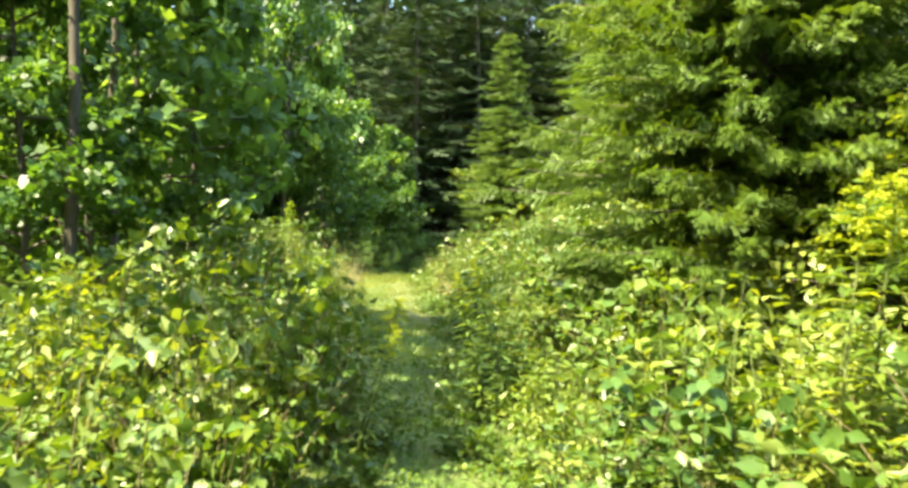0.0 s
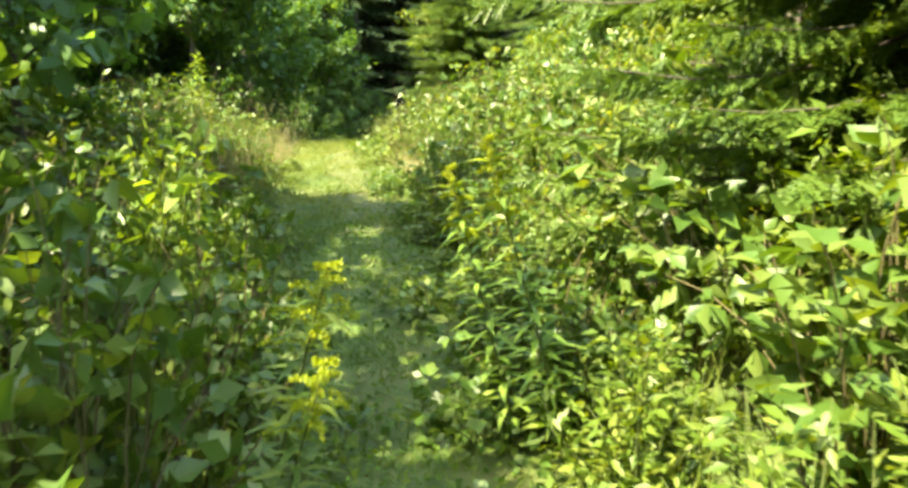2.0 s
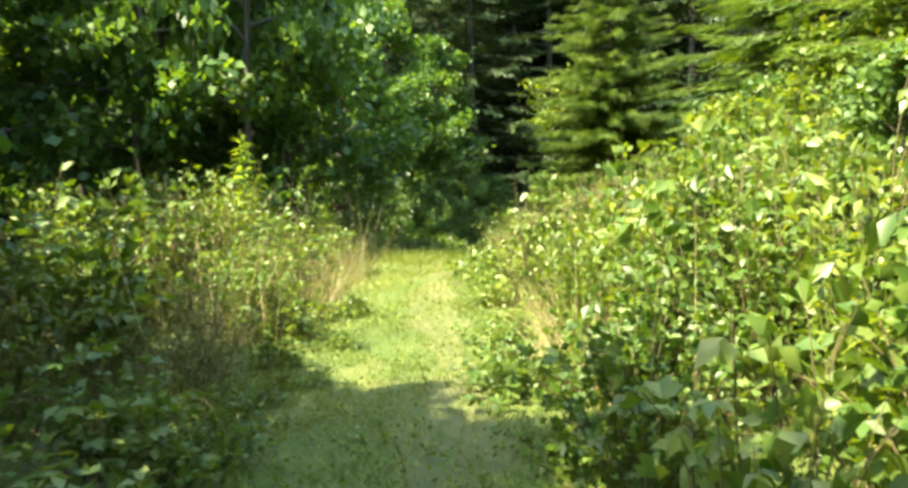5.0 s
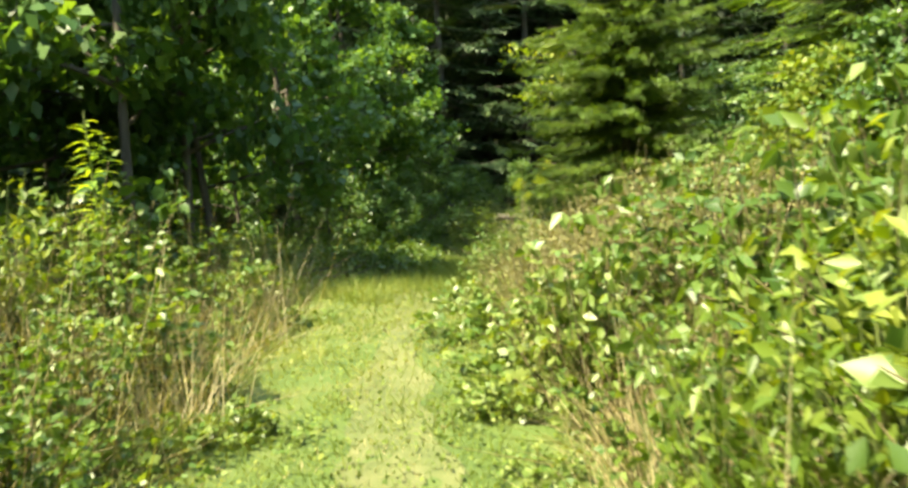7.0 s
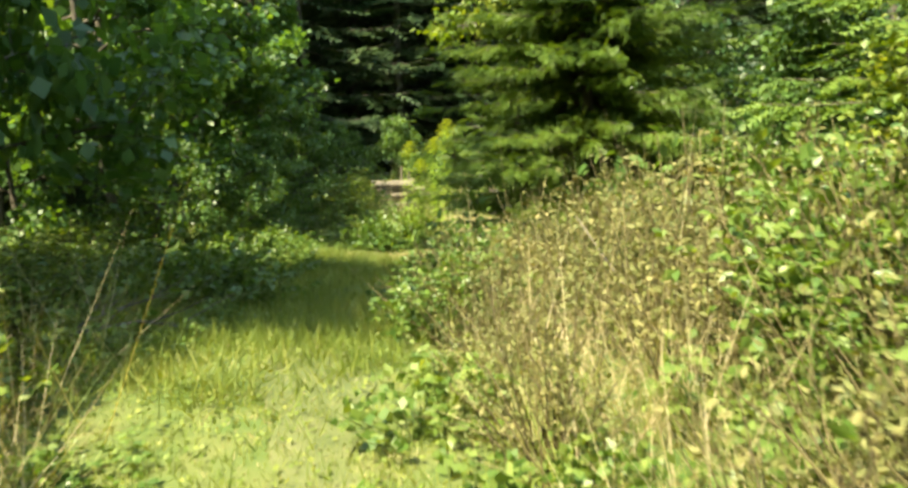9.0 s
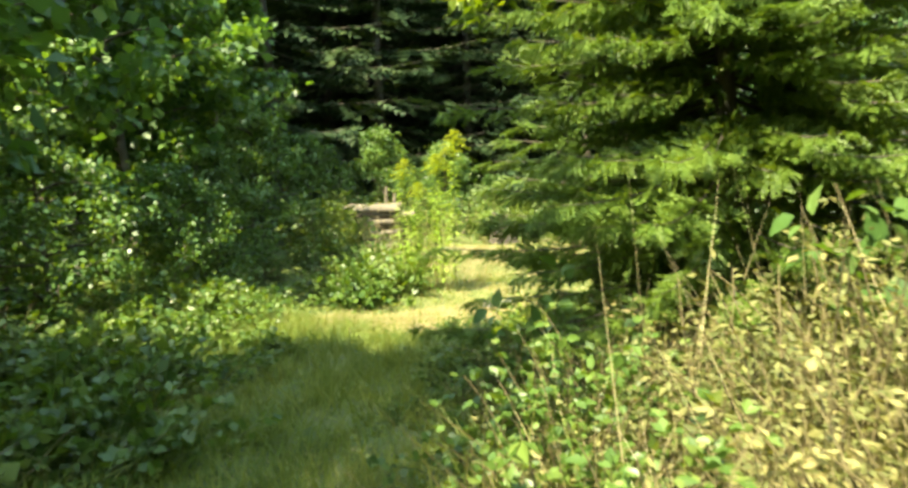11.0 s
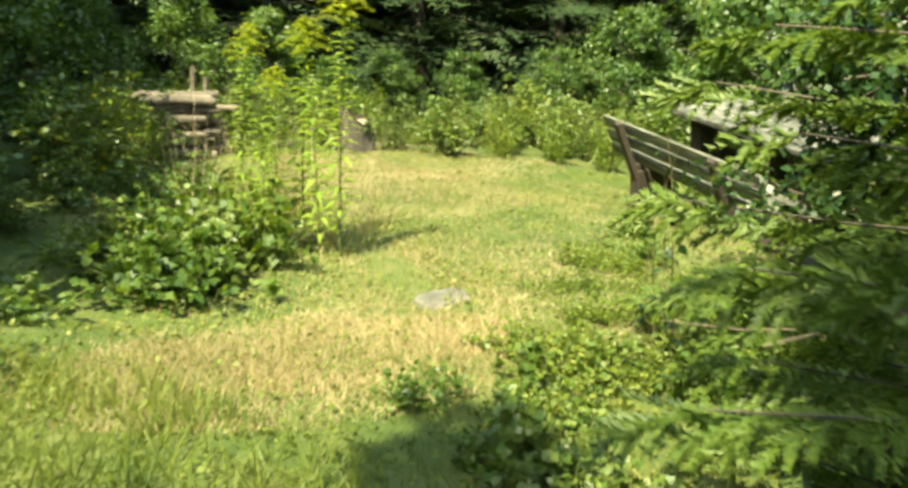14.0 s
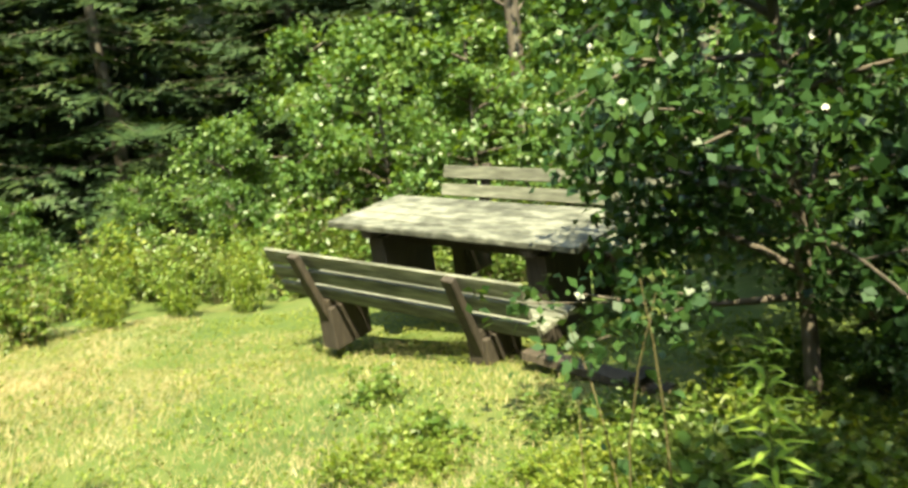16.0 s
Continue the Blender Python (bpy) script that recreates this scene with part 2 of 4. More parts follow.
def needle_spray(side_fingers=6, pairs=8):
    """A branchlet of several brush-like fingers, each ringed with needles."""
    v, f = [], []
    fingers = [(0.0, 0.0, 1.0)]
    for k in range(side_fingers):
        fingers.append((0.08 + 0.11 * k + RNG.normal() * 0.03, (-1) ** k * RNG.uniform(0.45, 0.85), (0.5 - 0.05 * k) * RNG.uniform(0.7, 1.15)))
    for y0, a, ln in fingers:
        d, e = np.array([math.sin(a), math.cos(a)]), np.array([math.cos(a), -math.sin(a)])
        dip = RNG.uniform(0.05, 0.4)
        for i in range(pairs):
            u = (i + RNG.uniform(0.1, 0.6)) / pairs
            c = np.array([0.0, y0]) + d * ln * u
            z = -0.10 * ln * u * u - dip * abs(a) * u * ln
            w = 0.075 * (1 - 0.3 * u)
            for q, up in ((-1, 0.02), (1, 0.02), (RNG.uniform(-0.5, 0.5), 0.06 * (-1) ** i)):
                o, t = len(v), c + e * w * q * RNG.uniform(0.75, 1.15) + d * RNG.uniform(0.06, 0.11)
                v += [(c[0] - d[0] * 0.032, c[1] - d[1] * 0.032, z), (c[0] + d[0] * 0.036, c[1] + d[1] * 0.036, z), (t[0], t[1], z + up)]
                f += [(o, o + 1, o + 2)]
    return v, f


FINE = needle_twig()
COARSE = needle_twig(5, 0.19, 1.8)
SPRAYS = [needle_spray() for _ in range(4)]


# ---- ground ----
G_Y = [-60, 0, 3, 5.2, 8.2, 10.8, 12.6, 14.2, 15.6, 16.6, 18, 80]
G_Z = [0, 0, 0.02, 0.09, 0.19, 0.31, 0.40, 0.46, 0.47, 0.43, 0.30, 0.25]
PX = [(-3, 0.0), (0, 0.0), (4.5, -0.22), (9, -0.45), (13, -0.95), (17, -1.2), (20, -0.6), (22, -0.2), (40, 1)]


def path_x(y):
    return np.interp(y, [a for a, _ in PX], [b for _, b in PX])


def ground_z(x, y):
    x, y = np.asarray(x, float), np.asarray(y, float)
    bumps = 0.025 * np.sin(x * 2.3 + 1.1 * y) + 0.02 * np.sin(y * 3.1 - x * 1.7) + 0.012 * np.sin(7.3 * x) * np.sin(6.1 * y)
    bank = 0.12 * np.clip((np.abs(x - path_x(y)) - 0.5) / 2.5, 0, 1) * np.clip((19 - y) / 3, 0, 1)
    fall = np.clip(0.02 - 0.07 * np.clip(x, -3, 8) - 0.05 * (y - 21), -0.85, 0.5)
    k = np.clip((y - 17.0) / 4.0, 0, 1)
    k = k * k * (3 - 2 * k)
    step = 0.11 * np.clip((y - 22.0 - 0.08 * np.sin(x * 4)) / 0.22, 0, 1) * np.clip((1.15 - x) / 0.3, 0, 1) * np.clip((24.4 - y) / 1.6, 0, 1)
    fall = fall - step
    return np.interp(y, G_Y, G_Z) * (1 - k) + fall * k + bumps + bank


xs = np.concatenate([np.linspace(-400, -14, 10), np.linspace(-12, 14, 105), np.linspace(16, 400, 10)])
ys = np.concatenate([np.linspace(-400, -8, 10), np.concatenate([np.linspace(-6, 21.5, 110), np.linspace(21.6, 24.5, 38), np.linspace(24.7, 40, 62)]), np.linspace(43, 400, 10)])
gx, gy = np.meshgrid(xs, ys)
gv = np.stack([gx, gy, ground_z(gx, gy)], -1).reshape(-1, 3)
ii, jj = np.meshgrid(np.arange(len(ys) - 1), np.arange(len(xs) - 1), indexing="ij")
q = ii * len(xs) + jj
gf = np.stack([q, q + 1, q + len(xs) + 1, q + len(xs)], -1).reshape(-1, 4)
ground = tagged(new("ground", raw_mesh("ground", gv, gf, M_EARTH, True)), "dark trodden forest earth under grass and weeds", "ground", kind="structure")


# ---- plants ----
def stems_and_leaves(n, height, reach, leaves, size, tv, tf, lean=0.35, spread0=0.35, trio=True, droop=0.35, flat=1.2):
    """Arching shoots from one base with leaves along them."""
    st, pos, way = [], [], []
    for _ in range(n):
        a = RNG.uniform(0, 2 * np.pi)
        r = reach * np.sqrt(RNG.uniform(0.0, 1)) 
        h = height * RNG.uniform(0.55, 1.05) * (1 - 0.45 * (r / reach) ** 2)
        b = np.array([np.cos(a), np.sin(a), 0]) * r * spread0
        b[:2] += RNG.normal(size=2) * 0.05
        t = np.linspace(0, 1, 6)[:, None]
        side = np.array([np.cos(a), np.sin(a), 0]) * r * (1 - spread0)
        bend = unit(1)[0] * 0.12 * height
        p = b + side * t ** 1.5 + np.array([0, 0, h]) * (t * (1 + droop) - droop * t ** 2.4) + bend * np.sin(t * 3.0) * 0.5
        st.append(tube(p, np.linspace(0.006, 0.002, 6), 3))
        k = max(3, int(leaves * RNG.uniform(0.7, 1.3)))
        tt = RNG.uniform(0.12, 1, k)
        c = np.stack([np.interp(tt, t[:, 0], p[:, i]) for i in range(3)], 1)
        o = unit(k, 0.1)
        pos.append(c + o * 0.04)
        way.append(o + side[None] * 0.5)
    pos, way = np.concatenate(pos), np.concatenate(way)
    way[:, 2] = np.clip(way[:, 2], -0.6, 0.5)
    if trio:
        sz = size * RNG.uniform(0.6, 1.25, len(pos))
        w3, p3, s3 = [], [], []
        for turn, sc in ((0, 1.0), (1.2, 0.8), (-1.2, 0.8)):
            c, s = math.cos(turn), math.sin(turn)
            w3.append(np.stack([way[:, 0] * c - way[:, 1] * s, way[:, 0] * s + way[:, 1] * c, way[:, 2]], 1))
            p3.append(pos)
            s3.append(sz * sc)
        pos, way, sz = np.concatenate(p3), np.concatenate(w3), np.concatenate(s3)
    else:
        sz = size * RNG.uniform(0.5, 1.3, len(pos))
    up = unit(len(pos), flat)
    return joined(st), spread(tv, tf, pos, frames_from(way, up), sz)


def make_bush(name, label, category, mat, stem_mat, **k):
    ob = thing(name, label, category)
    s, lv = stems_and_leaves(**k)
    part_mesh("branchwork", raw_mesh("branchwork", *s, stem_mat), ob, kind="stuff")
    part_mesh("foliage", raw_mesh("foliage", *lv, mat), ob, kind="stuff")
    return ob


def make_spruce(name, label, height, radius, mat, whorls=26, per=9, low=0.25, twig=FINE, dense=12, big=1.3, stem=0.02, flat=3.0):
    ob = thing(name, label, "conifer tree")
    z = np.linspace(0, height, 9)
    tr = np.stack([0.05 * np.sin(z * 0.9), 0.05 * np.cos(z * 0.7), z], 1)
    part_mesh("trunk", raw_mesh("trunk", *tube(tr, np.linspace(stem * height, 0.01, 9), 9), M_BARK, True), ob)
    br, pos, way, siz = [], [], [], []
    for i in range(whorls):
        f = i / (whorls - 1)
        z0 = low + (height - low) * (f ** 1.05)
        ln0 = radius * (1 - f) ** 0.75 + 0.12
        round_ = per if f < 0.5 or per < 12 else per // 2
        for j in range(round_):
            a = 2 * np.pi * (j / round_) + i * 1.3 + RNG.normal() * 0.25
            ln = ln0 * RNG.uniform(0.65, 1.12)
            d = np.array([np.cos(a), np.sin(a), 0])
            s = np.linspace(0, 1, 6)[:, None]
            drop = ln * RNG.uniform(0.12, 0.4) * (1 - f * 0.7)
            p = np.array([0, 0, z0 + RNG.normal() * 0.06]) + d * ln * s + np.array([0, 0, 1]) * (-drop * 1.6 * s + drop * 1.1 * s ** 2)
            br.append(tube(p, np.linspace(0.010, 0.002, 6), 3))
            k = max(5, int(ln * dense))
            tt = np.linspace(0.16, 1, k)
            c = np.stack([np.interp(tt, s[:, 0], p[:, q]) for q in range(3)], 1)
            side = np.array([-d[1], d[0], 0])
            for sg in (-1, 1):
                w = d[None] * 0.75 + sg * side[None] * (0.85 * (1.05 - tt))[:, None] + RNG.normal(size=(k, 3)) * 0.12
                w[:, 2] -= 0.22
                pos.append(c)
                way.append(w)
                siz.append(big * (0.15 + 0.17 * (1.0 - tt) * min(1, ln)) * RNG.uniform(0.8, 1.25, k))
    pos, way, siz = np.concatenate(pos), np.concatenate(way), np.concatenate(siz)
    part_mesh("branchwork", raw_mesh("branchwork", *joined(br), M_BARK), ob, kind="stuff")
    kinds, rot = twig if isinstance(twig, list) else [twig], frames_from(way, unit(len(pos), flat))
    pick = np.arange(len(pos)) % len(kinds)
    v, f = joined([spread(*t, pos[pick == k], rot[pick == k], siz[pick == k]) for k, t in enumerate(kinds)])
    part_mesh("crown", raw_mesh("crown", v, f, mat), ob, "sprays of short green needles")
    return ob


def make_tree(name, label, height, radius, mat, leaf_size, n_leaf, low=0.8, thick=0.05, limbs=22, leaf=(DIAMOND_V, DIAMOND_F)):
    ob = thing(name, label, "tree")
    z = np.linspace(0, height * 0.93, 10)
    tr = np.stack([0.10 * np.sin(z * 0.8 + RNG.uniform(0, 6)), 0.10 * np.sin(z * 0.6 + RNG.uniform(0, 6)), z], 1)
    tr[:, :2] -= tr[0, :2]
    part_mesh("trunk", raw_mesh("trunk", *tube(tr, np.linspace(thick, 0.012, 10), 9), M_BARK, True), ob)
    tips = []
    for i in range(limbs):
        f = (i + RNG.uniform(0, 1)) / limbs
        z0 = low + (height * 0.9 - low) * f
        a = i * 2.4 + RNG.normal() * 0.3
        ln = radius * (0.55 + 0.6 * math.sin(math.pi * min(1, 0.25 + 0.75 * f))) * RNG.uniform(0.7, 1.1) * (1.15 - 0.6 * f)
        s = np.linspace(0, 1, 6)[:, None]
        b = np.array([np.interp(z0, z, tr[:, 0]), np.interp(z0, z, tr[:, 1]), z0])
        d = np.array([np.cos(a), np.sin(a), 0])
        p = b + d * ln * s + np.array([0, 0, 1]) * ln * RNG.uniform(0.1, 0.6) * (s - 0.5 * s ** 2) + unit(1)[0] * 0.1 * np.sin(3 * s)
        br = [tube(p, np.linspace(0.02, 0.005, 6), 4)]
        for _ in range(5):
            u = RNG.uniform(0.35, 1)
            c = np.array([np.interp(u, s[:, 0], p[:, q]) for q in range(3)])
            e = c + (unit(1, 0.2)[0] + d * 0.6) * ln * 0.38
            br.append(tube(np.stack([c, (c + e) / 2 + unit(1)[0] * 0.03, e]), [0.007, 0.005, 0.002], 3))
            tips.append((c, e))
        part_mesh("limb", raw_mesh("limb", *joined(br), M_BARK), ob)
    pick = RNG.integers(0, len(tips), n_leaf)
    c = np.array([t[0] for t in tips])[pick]
    e = np.array([t[1] for t in tips])[pick]
    u = RNG.uniform(0.1, 1.15, (n_leaf, 1))
    pos = c + (e - c) * u + RNG.normal(size=(n_leaf, 3)) * np.array([0.10, 0.10, 0.06]) * (0.5 + radius * 0.5)
    way = unit(n_leaf) + (e - c)
    way[:, 2] -= 0.35
    v, f = spread(*leaf, pos, frames_from(way, unit(n_leaf, 1.1)), leaf_size * RNG.uniform(0.6, 1.25, n_leaf))
    part_mesh("crown", raw_mesh("crown", v, f, mat), ob)
    return ob


def make_goldenrod(label, height, flowers=True, stems=1, name="goldenrod", plume=1.0, leaf=None, sprigs=22, reach=1.05):
    """Upright leafy stems, each with a plume of tiny yellow flowers."""
    ob = thing(name, label, "wildflower")
    for _ in range(stems):
        h = height * RNG.uniform(0.85, 1.05)
        z = np.linspace(0, h, 8)
        b = RNG.normal(size=2) * 0.05 * (stems > 1)
        lean = RNG.normal(size=2) * 0.05
        p = np.stack([b[0] + lean[0] * z ** 1.5, b[1] + lean[1] * z ** 1.5, z], 1)
        part_mesh("stem", raw_mesh("stem", *tube(p, np.linspace(0.006, 0.002, 8), 4), M_STEM), ob)
        k = int(h * 85)
        tt = np.linspace(0.12 * h, 0.95 * h, k)
        c = np.stack([np.interp(tt, z, p[:, i]) for i in range(3)], 1)
        a = np.arange(k) * 2.4
        w = np.stack([np.cos(a), np.sin(a), RNG.uniform(-0.1, 0.45, k)], 1)
        sz = 0.14 * np.minimum(1, 0.45 + 2.5 * tt / h) * (1.1 - 0.5 * tt / h) * RNG.uniform(0.8, 1.2, k)
        v, f = spread(LANCE_V, LANCE_F, c, frames_from(w, np.tile([[0, 0, 1.0]], (k, 1))), np.stack([sz * 0.95, sz, sz], 1))
        part_mesh("foliage", raw_mesh("foliage", v, f, leaf or M_GOLDLEAF), ob, kind="stuff")
        if flowers:
            pp, top = [], p[-1]
            for i in range(sprigs):
                q = i / (sprigs - 1)
                a = i * 2.4
                base = p[-1] + (p[-2] - p[-1]) * q * reach
                ln = (0.02 + 0.10 * q * (1.15 - 0.5 * q)) * plume
                s = np.linspace(0, 1, 12)[:, None]
                arc = base + np.array([np.cos(a), np.sin(a), 0]) * ln * s + np.array([0, 0, 1]) * ln * (0.9 * s - 0.75 * s ** 2)
                pp.append(np.repeat(arc, 11, 0) + RNG.normal(size=(132, 3)) * 0.0042)
            pp = np.concatenate(pp)
            v, f = spread(DIAMOND_V, DIAMOND_F, pp, frames_from(unit(len(pp), 0.5), unit(len(pp))), 0.0075 * RNG.uniform(0.6, 1.4, len(pp)))
            part_mesh("flower_plume", raw_mesh("flower_plume", v, f, M_GOLD), ob, "feathery yellow flower plume")
    return ob


USED = set()


def place(x, y, turn=0.0, sink=0.02, lean=(0, 0)):
    """The pose for a plant that stands on the ground at x, y."""
    z = float(ground_z(x, y)) - sink
    return Matrix.Translation((x, y, z)) @ Euler((lean[0], lean[1], turn)).to_matrix().to_4x4()


def plant(kinds, x, y, scale=1.0, zs=1.0, turn=None, sink=0.02, group="", label="", lean=(0, 0)):
    """A copy of one of the given kinds at x, y; the first use takes the model itself."""
    ob = kinds[int(RNG.integers(len(kinds)))] if isinstance(kinds, list) else kinds
    m = place(x, y, RNG.uniform(0, 6.28) if turn is None else turn, sink=sink, lean=lean)
    if ob.name in USED:
        o = copy_thing(ob, m)
    else:
        o = ob
        USED.add(ob.name)
        o.matrix_basis = m
    o.scale = (scale, scale, scale * zs)
    if group:
        o["group"] = group
    if label:
        o["label"] = label
    return o


# ---- models of the plants ----
BRAMBLES = [make_bush("bramble_bush", "dense green bramble bush with arching canes and toothed leaves", "bush", M_BRAMBLE, M_CANE,
                      n=42, height=1.0, reach=0.62, leaves=lv, size=sz, tv=OVAL_V, tf=DIAMOND_F) for lv, sz in ((15, 0.06), (14, 0.07), (11, 0.085), (9, 0.098))]
WEEDS = [make_bush("weed_clump", "tall clump of light green leafy weeds", "weeds", M_WEED, M_STEM,
                   n=32, height=1.0, reach=0.42, leaves=34, size=0.07, tv=NARROW_V, tf=DIAMOND_F, trio=False, droop=0.1) for _ in range(4)]
LOWS = [make_bush("ground_weeds", "low leafy green weeds beside the path", "weeds", M_BRAMBLE, M_STEM,
                  n=26, height=0.34, reach=0.42, leaves=9, size=0.06, tv=FAR_V, tf=FAR_F, droop=0.2) for _ in range(3)]
SAPLINGS = [make_bush("sapling", "young leafy sapling with broad rounded leaves", "sapling", M_BRIGHTLEAF, M_CANE,
                      n=9, height=1.5, reach=0.5, leaves=26, size=0.12, tv=LEAF_V, tf=LEAF_F, trio=False, spread0=0.1, droop=0.15, flat=2.0) for _ in range(2)]
WITHERED = [make_bush("withered_weeds", "sun-dried yellowing weeds with small leaves and seed heads", "weeds", M_DEAD, M_CANE,
                      n=40, height=0.9, reach=0.45, leaves=38, size=0.036, tv=NARROW_V, tf=DIAMOND_F, trio=False, droop=0.1) for _ in range(3)]
TREES = [make_tree("broadleaf_tree", "slender young broadleaf tree with a dark green crown", 5.0, 1.0, M_DARKLEAF, 0.11, 8000, leaf=FLAT) for _ in range(3)]
MAPLE = make_tree("maple_tree", "young maple with large dark lobed leaves over the path", 4.6, 1.0, M_MAPLE, 0.19, 2400, low=1.3, thick=0.045)
SHRUBS = [make_tree("tall_shrub", "tall dense shrub with small green leaves", 2.6, 0.8, M_BRIGHTLEAF, 0.066, 9000, leaf=FLAT, low=0.15, thick=0.03, limbs=26) for _ in range(2)]
SHADED_SHRUB = make_tree("dark_shrub", "tall shrub with small leaves, its shade put in the colour", 3.2, 0.85, M_SHADELEAF, 0.06, 14500, leaf=FLAT, low=0.5, thick=0.04, limbs=30)
SHADE_TREE = make_tree("broadleaf_tree", "slender bare-stemmed tree added so its high crown shades the path", 6.9, 0.8, M_DARKLEAF, 0.12, 2700, leaf=FLAT, low=3.9, limbs=18)
HAZEL = make_tree("hazel_bush", "sunlit hazel bush with light green leaves", 2.5, 0.85, M_WEED, 0.085, 4500, low=0.15, thick=0.03, limbs=24)
SPRUCE = make_spruce("spruce_tree", "sunlit young spruce with drooping needle sprays", 6.5, 1.4, M_NEEDLE, 30, 11)
SPRUCE_SHADED = make_spruce("dark_spruce", "spruce of the dense wood behind, its shade put in the colour", 8.5, 2.2, M_NEEDLE_SHADED, 26, 8, twig=COARSE, dense=5, big=2.0, stem=0.009)
NEAR_SPRUCE = make_spruce("spruce_tree", "young spruce with layered boughs of blunt green needle fingers", 6.5, 1.5, M_NEEDLE, 36, 15, low=0.4, twig=SPRAYS, dense=9, big=1.05, stem=0.011, flat=1.0)
HAZEL_TREE = make_tree("hazel_tree", "sunlit hazel tree with pale green leaves above a spruce", 3.4, 0.7, M_WEED, 0.085, 1900, low=2.0, thick=0.035, limbs=14)

# ---- the hedges along the path ----
HL = "plants along the verge"


def clear_of_walk(x, y, r):
    """Whether a plant of that reach leaves the trodden line free."""
    return abs(x - np.interp(y, [0, 6, 9, 13, 16, 18, 20.4], [0, -0.15, -0.3, -0.87, -0.7, -0.85, -0.25])) > r


def verge(side, y0, y1, inner, heights, kinds, step=0.55, rows=3, depth=0.7, edge=0.62):
    """Rows of bushes whose inner foot follows a line beside the path, higher row by row."""
    y = y0
    while y < y1:
        for r in range(rows):
            yy = y + RNG.uniform(-0.2, 0.2) + 0.25 * (r % 2)
            x0 = np.interp(yy, [a for a, _ in inner], [b for _, b in inner])
            h = np.interp(yy, [a for a, _ in heights], [b for _, b in heights])
            x = x0 + side * (0.28 + depth * r + RNG.uniform(-0.1, 0.15))
            hh = h * (edge + (1 - edge) * min(1, r / max(1, rows - 2))) * RNG.uniform(0.85, 1.12)
            k = kinds[int(RNG.integers(len(kinds)))]
            sc = RNG.uniform(0.85, 1.1) * (0.75 if r == 0 else 1.1)
            if clear_of_walk(x, yy, 0.5 * sc):
                plant(k, x, yy, sc, hh / sc, group=HL)
        y += step * RNG.uniform(0.85, 1.15)


LEFT_IN = [(0, -0.75), (3, -0.52), (4.7, -0.50), (7, -0.95), (9, -1.5), (12, -1.75), (14, -2.0), (16, -2.2), (18, -2.6), (21, -2.2), (24, -1.2)]
LEFT_H = [(0, 0.85), (3.5, 1.0), (4.5, 1.15), (6, 1.2), (7.5, 1.0), (8.6, 0.85), (10, 1.25), (13, 1.2), (15, 1.1), (16.5, 0.9), (19, 0.7), (22, 0.6), (25, 0.7)]
RIGHT_IN = [(0, 0.7), (2, 0.55), (4, 0.22), (6, 0.2), (8, 0.2), (12, -0.2), (14, -0.36), (16.3, -0.42), (17, -0.36), (18.3, -0.1)]
RIGHT_H = [(0, 0.8), (3.5, 0.95), (5, 1.0), (7, 1.2), (9, 1.55), (12, 1.5), (15, 1.15), (17, 1.05), (18.5, 0.9)]
verge(-1, 1.6, 7.4, LEFT_IN, LEFT_H, [BRAMBLES, WEEDS, BRAMBLES], 0.5, edge=0.95)
verge(-1, 7.4, 12.0, LEFT_IN, LEFT_H, [BRAMBLES, BRAMBLES, WITHERED], 0.7)
verge(-1, 12.0, 17.0, LEFT_IN, LEFT_H, [BRAMBLES, WITHERED, WEEDS], 0.65)
verge(-1, 17.2, 24.5, LEFT_IN, LEFT_H, [BRAMBLES, WEEDS, BRAMBLES], 0.6, rows=4)
verge(1, 1.6, 7.0, RIGHT_IN, RIGHT_H, [BRAMBLES, WEEDS, BRAMBLES], 0.6)
verge(1, 7.0, 13.0, RIGHT_IN, RIGHT_H, [BRAMBLES, BRAMBLES, WEEDS], 0.68, rows=4)
verge(1, 13.0, 18.3, RIGHT_IN, RIGHT_H, [WITHERED, WITHERED, BRAMBLES[:1], WITHERED, LOWS], 0.42, rows=4, depth=0.55)
for y in np.arange(2.0, 19, 0.75):
    for s, line in ((-1, LEFT_IN), (1, RIGHT_IN)):
        x0 = np.interp(y, [a for a, _ in line], [b for _, b in line])
        plant(LOWS, x0 + s * RNG.uniform(-0.12, 0.1), y + RNG.uniform(-0.2, 0.2), RNG.uniform(0.6, 0.95), 1, group=HL)

for _ in range(70):
    y, s = RNG.uniform(8.0, 20.5), (-1 if RNG.uniform() < 0.5 else 1)
    x = float(path_x(y)) + s * RNG.uniform(0.4, 1.15)
    if clear_of_walk(x, y, 0.25):
        plant(LOWS, x, y, RNG.uniform(0.35, 0.7), RNG.uniform(0.6, 1.0), group=HL)

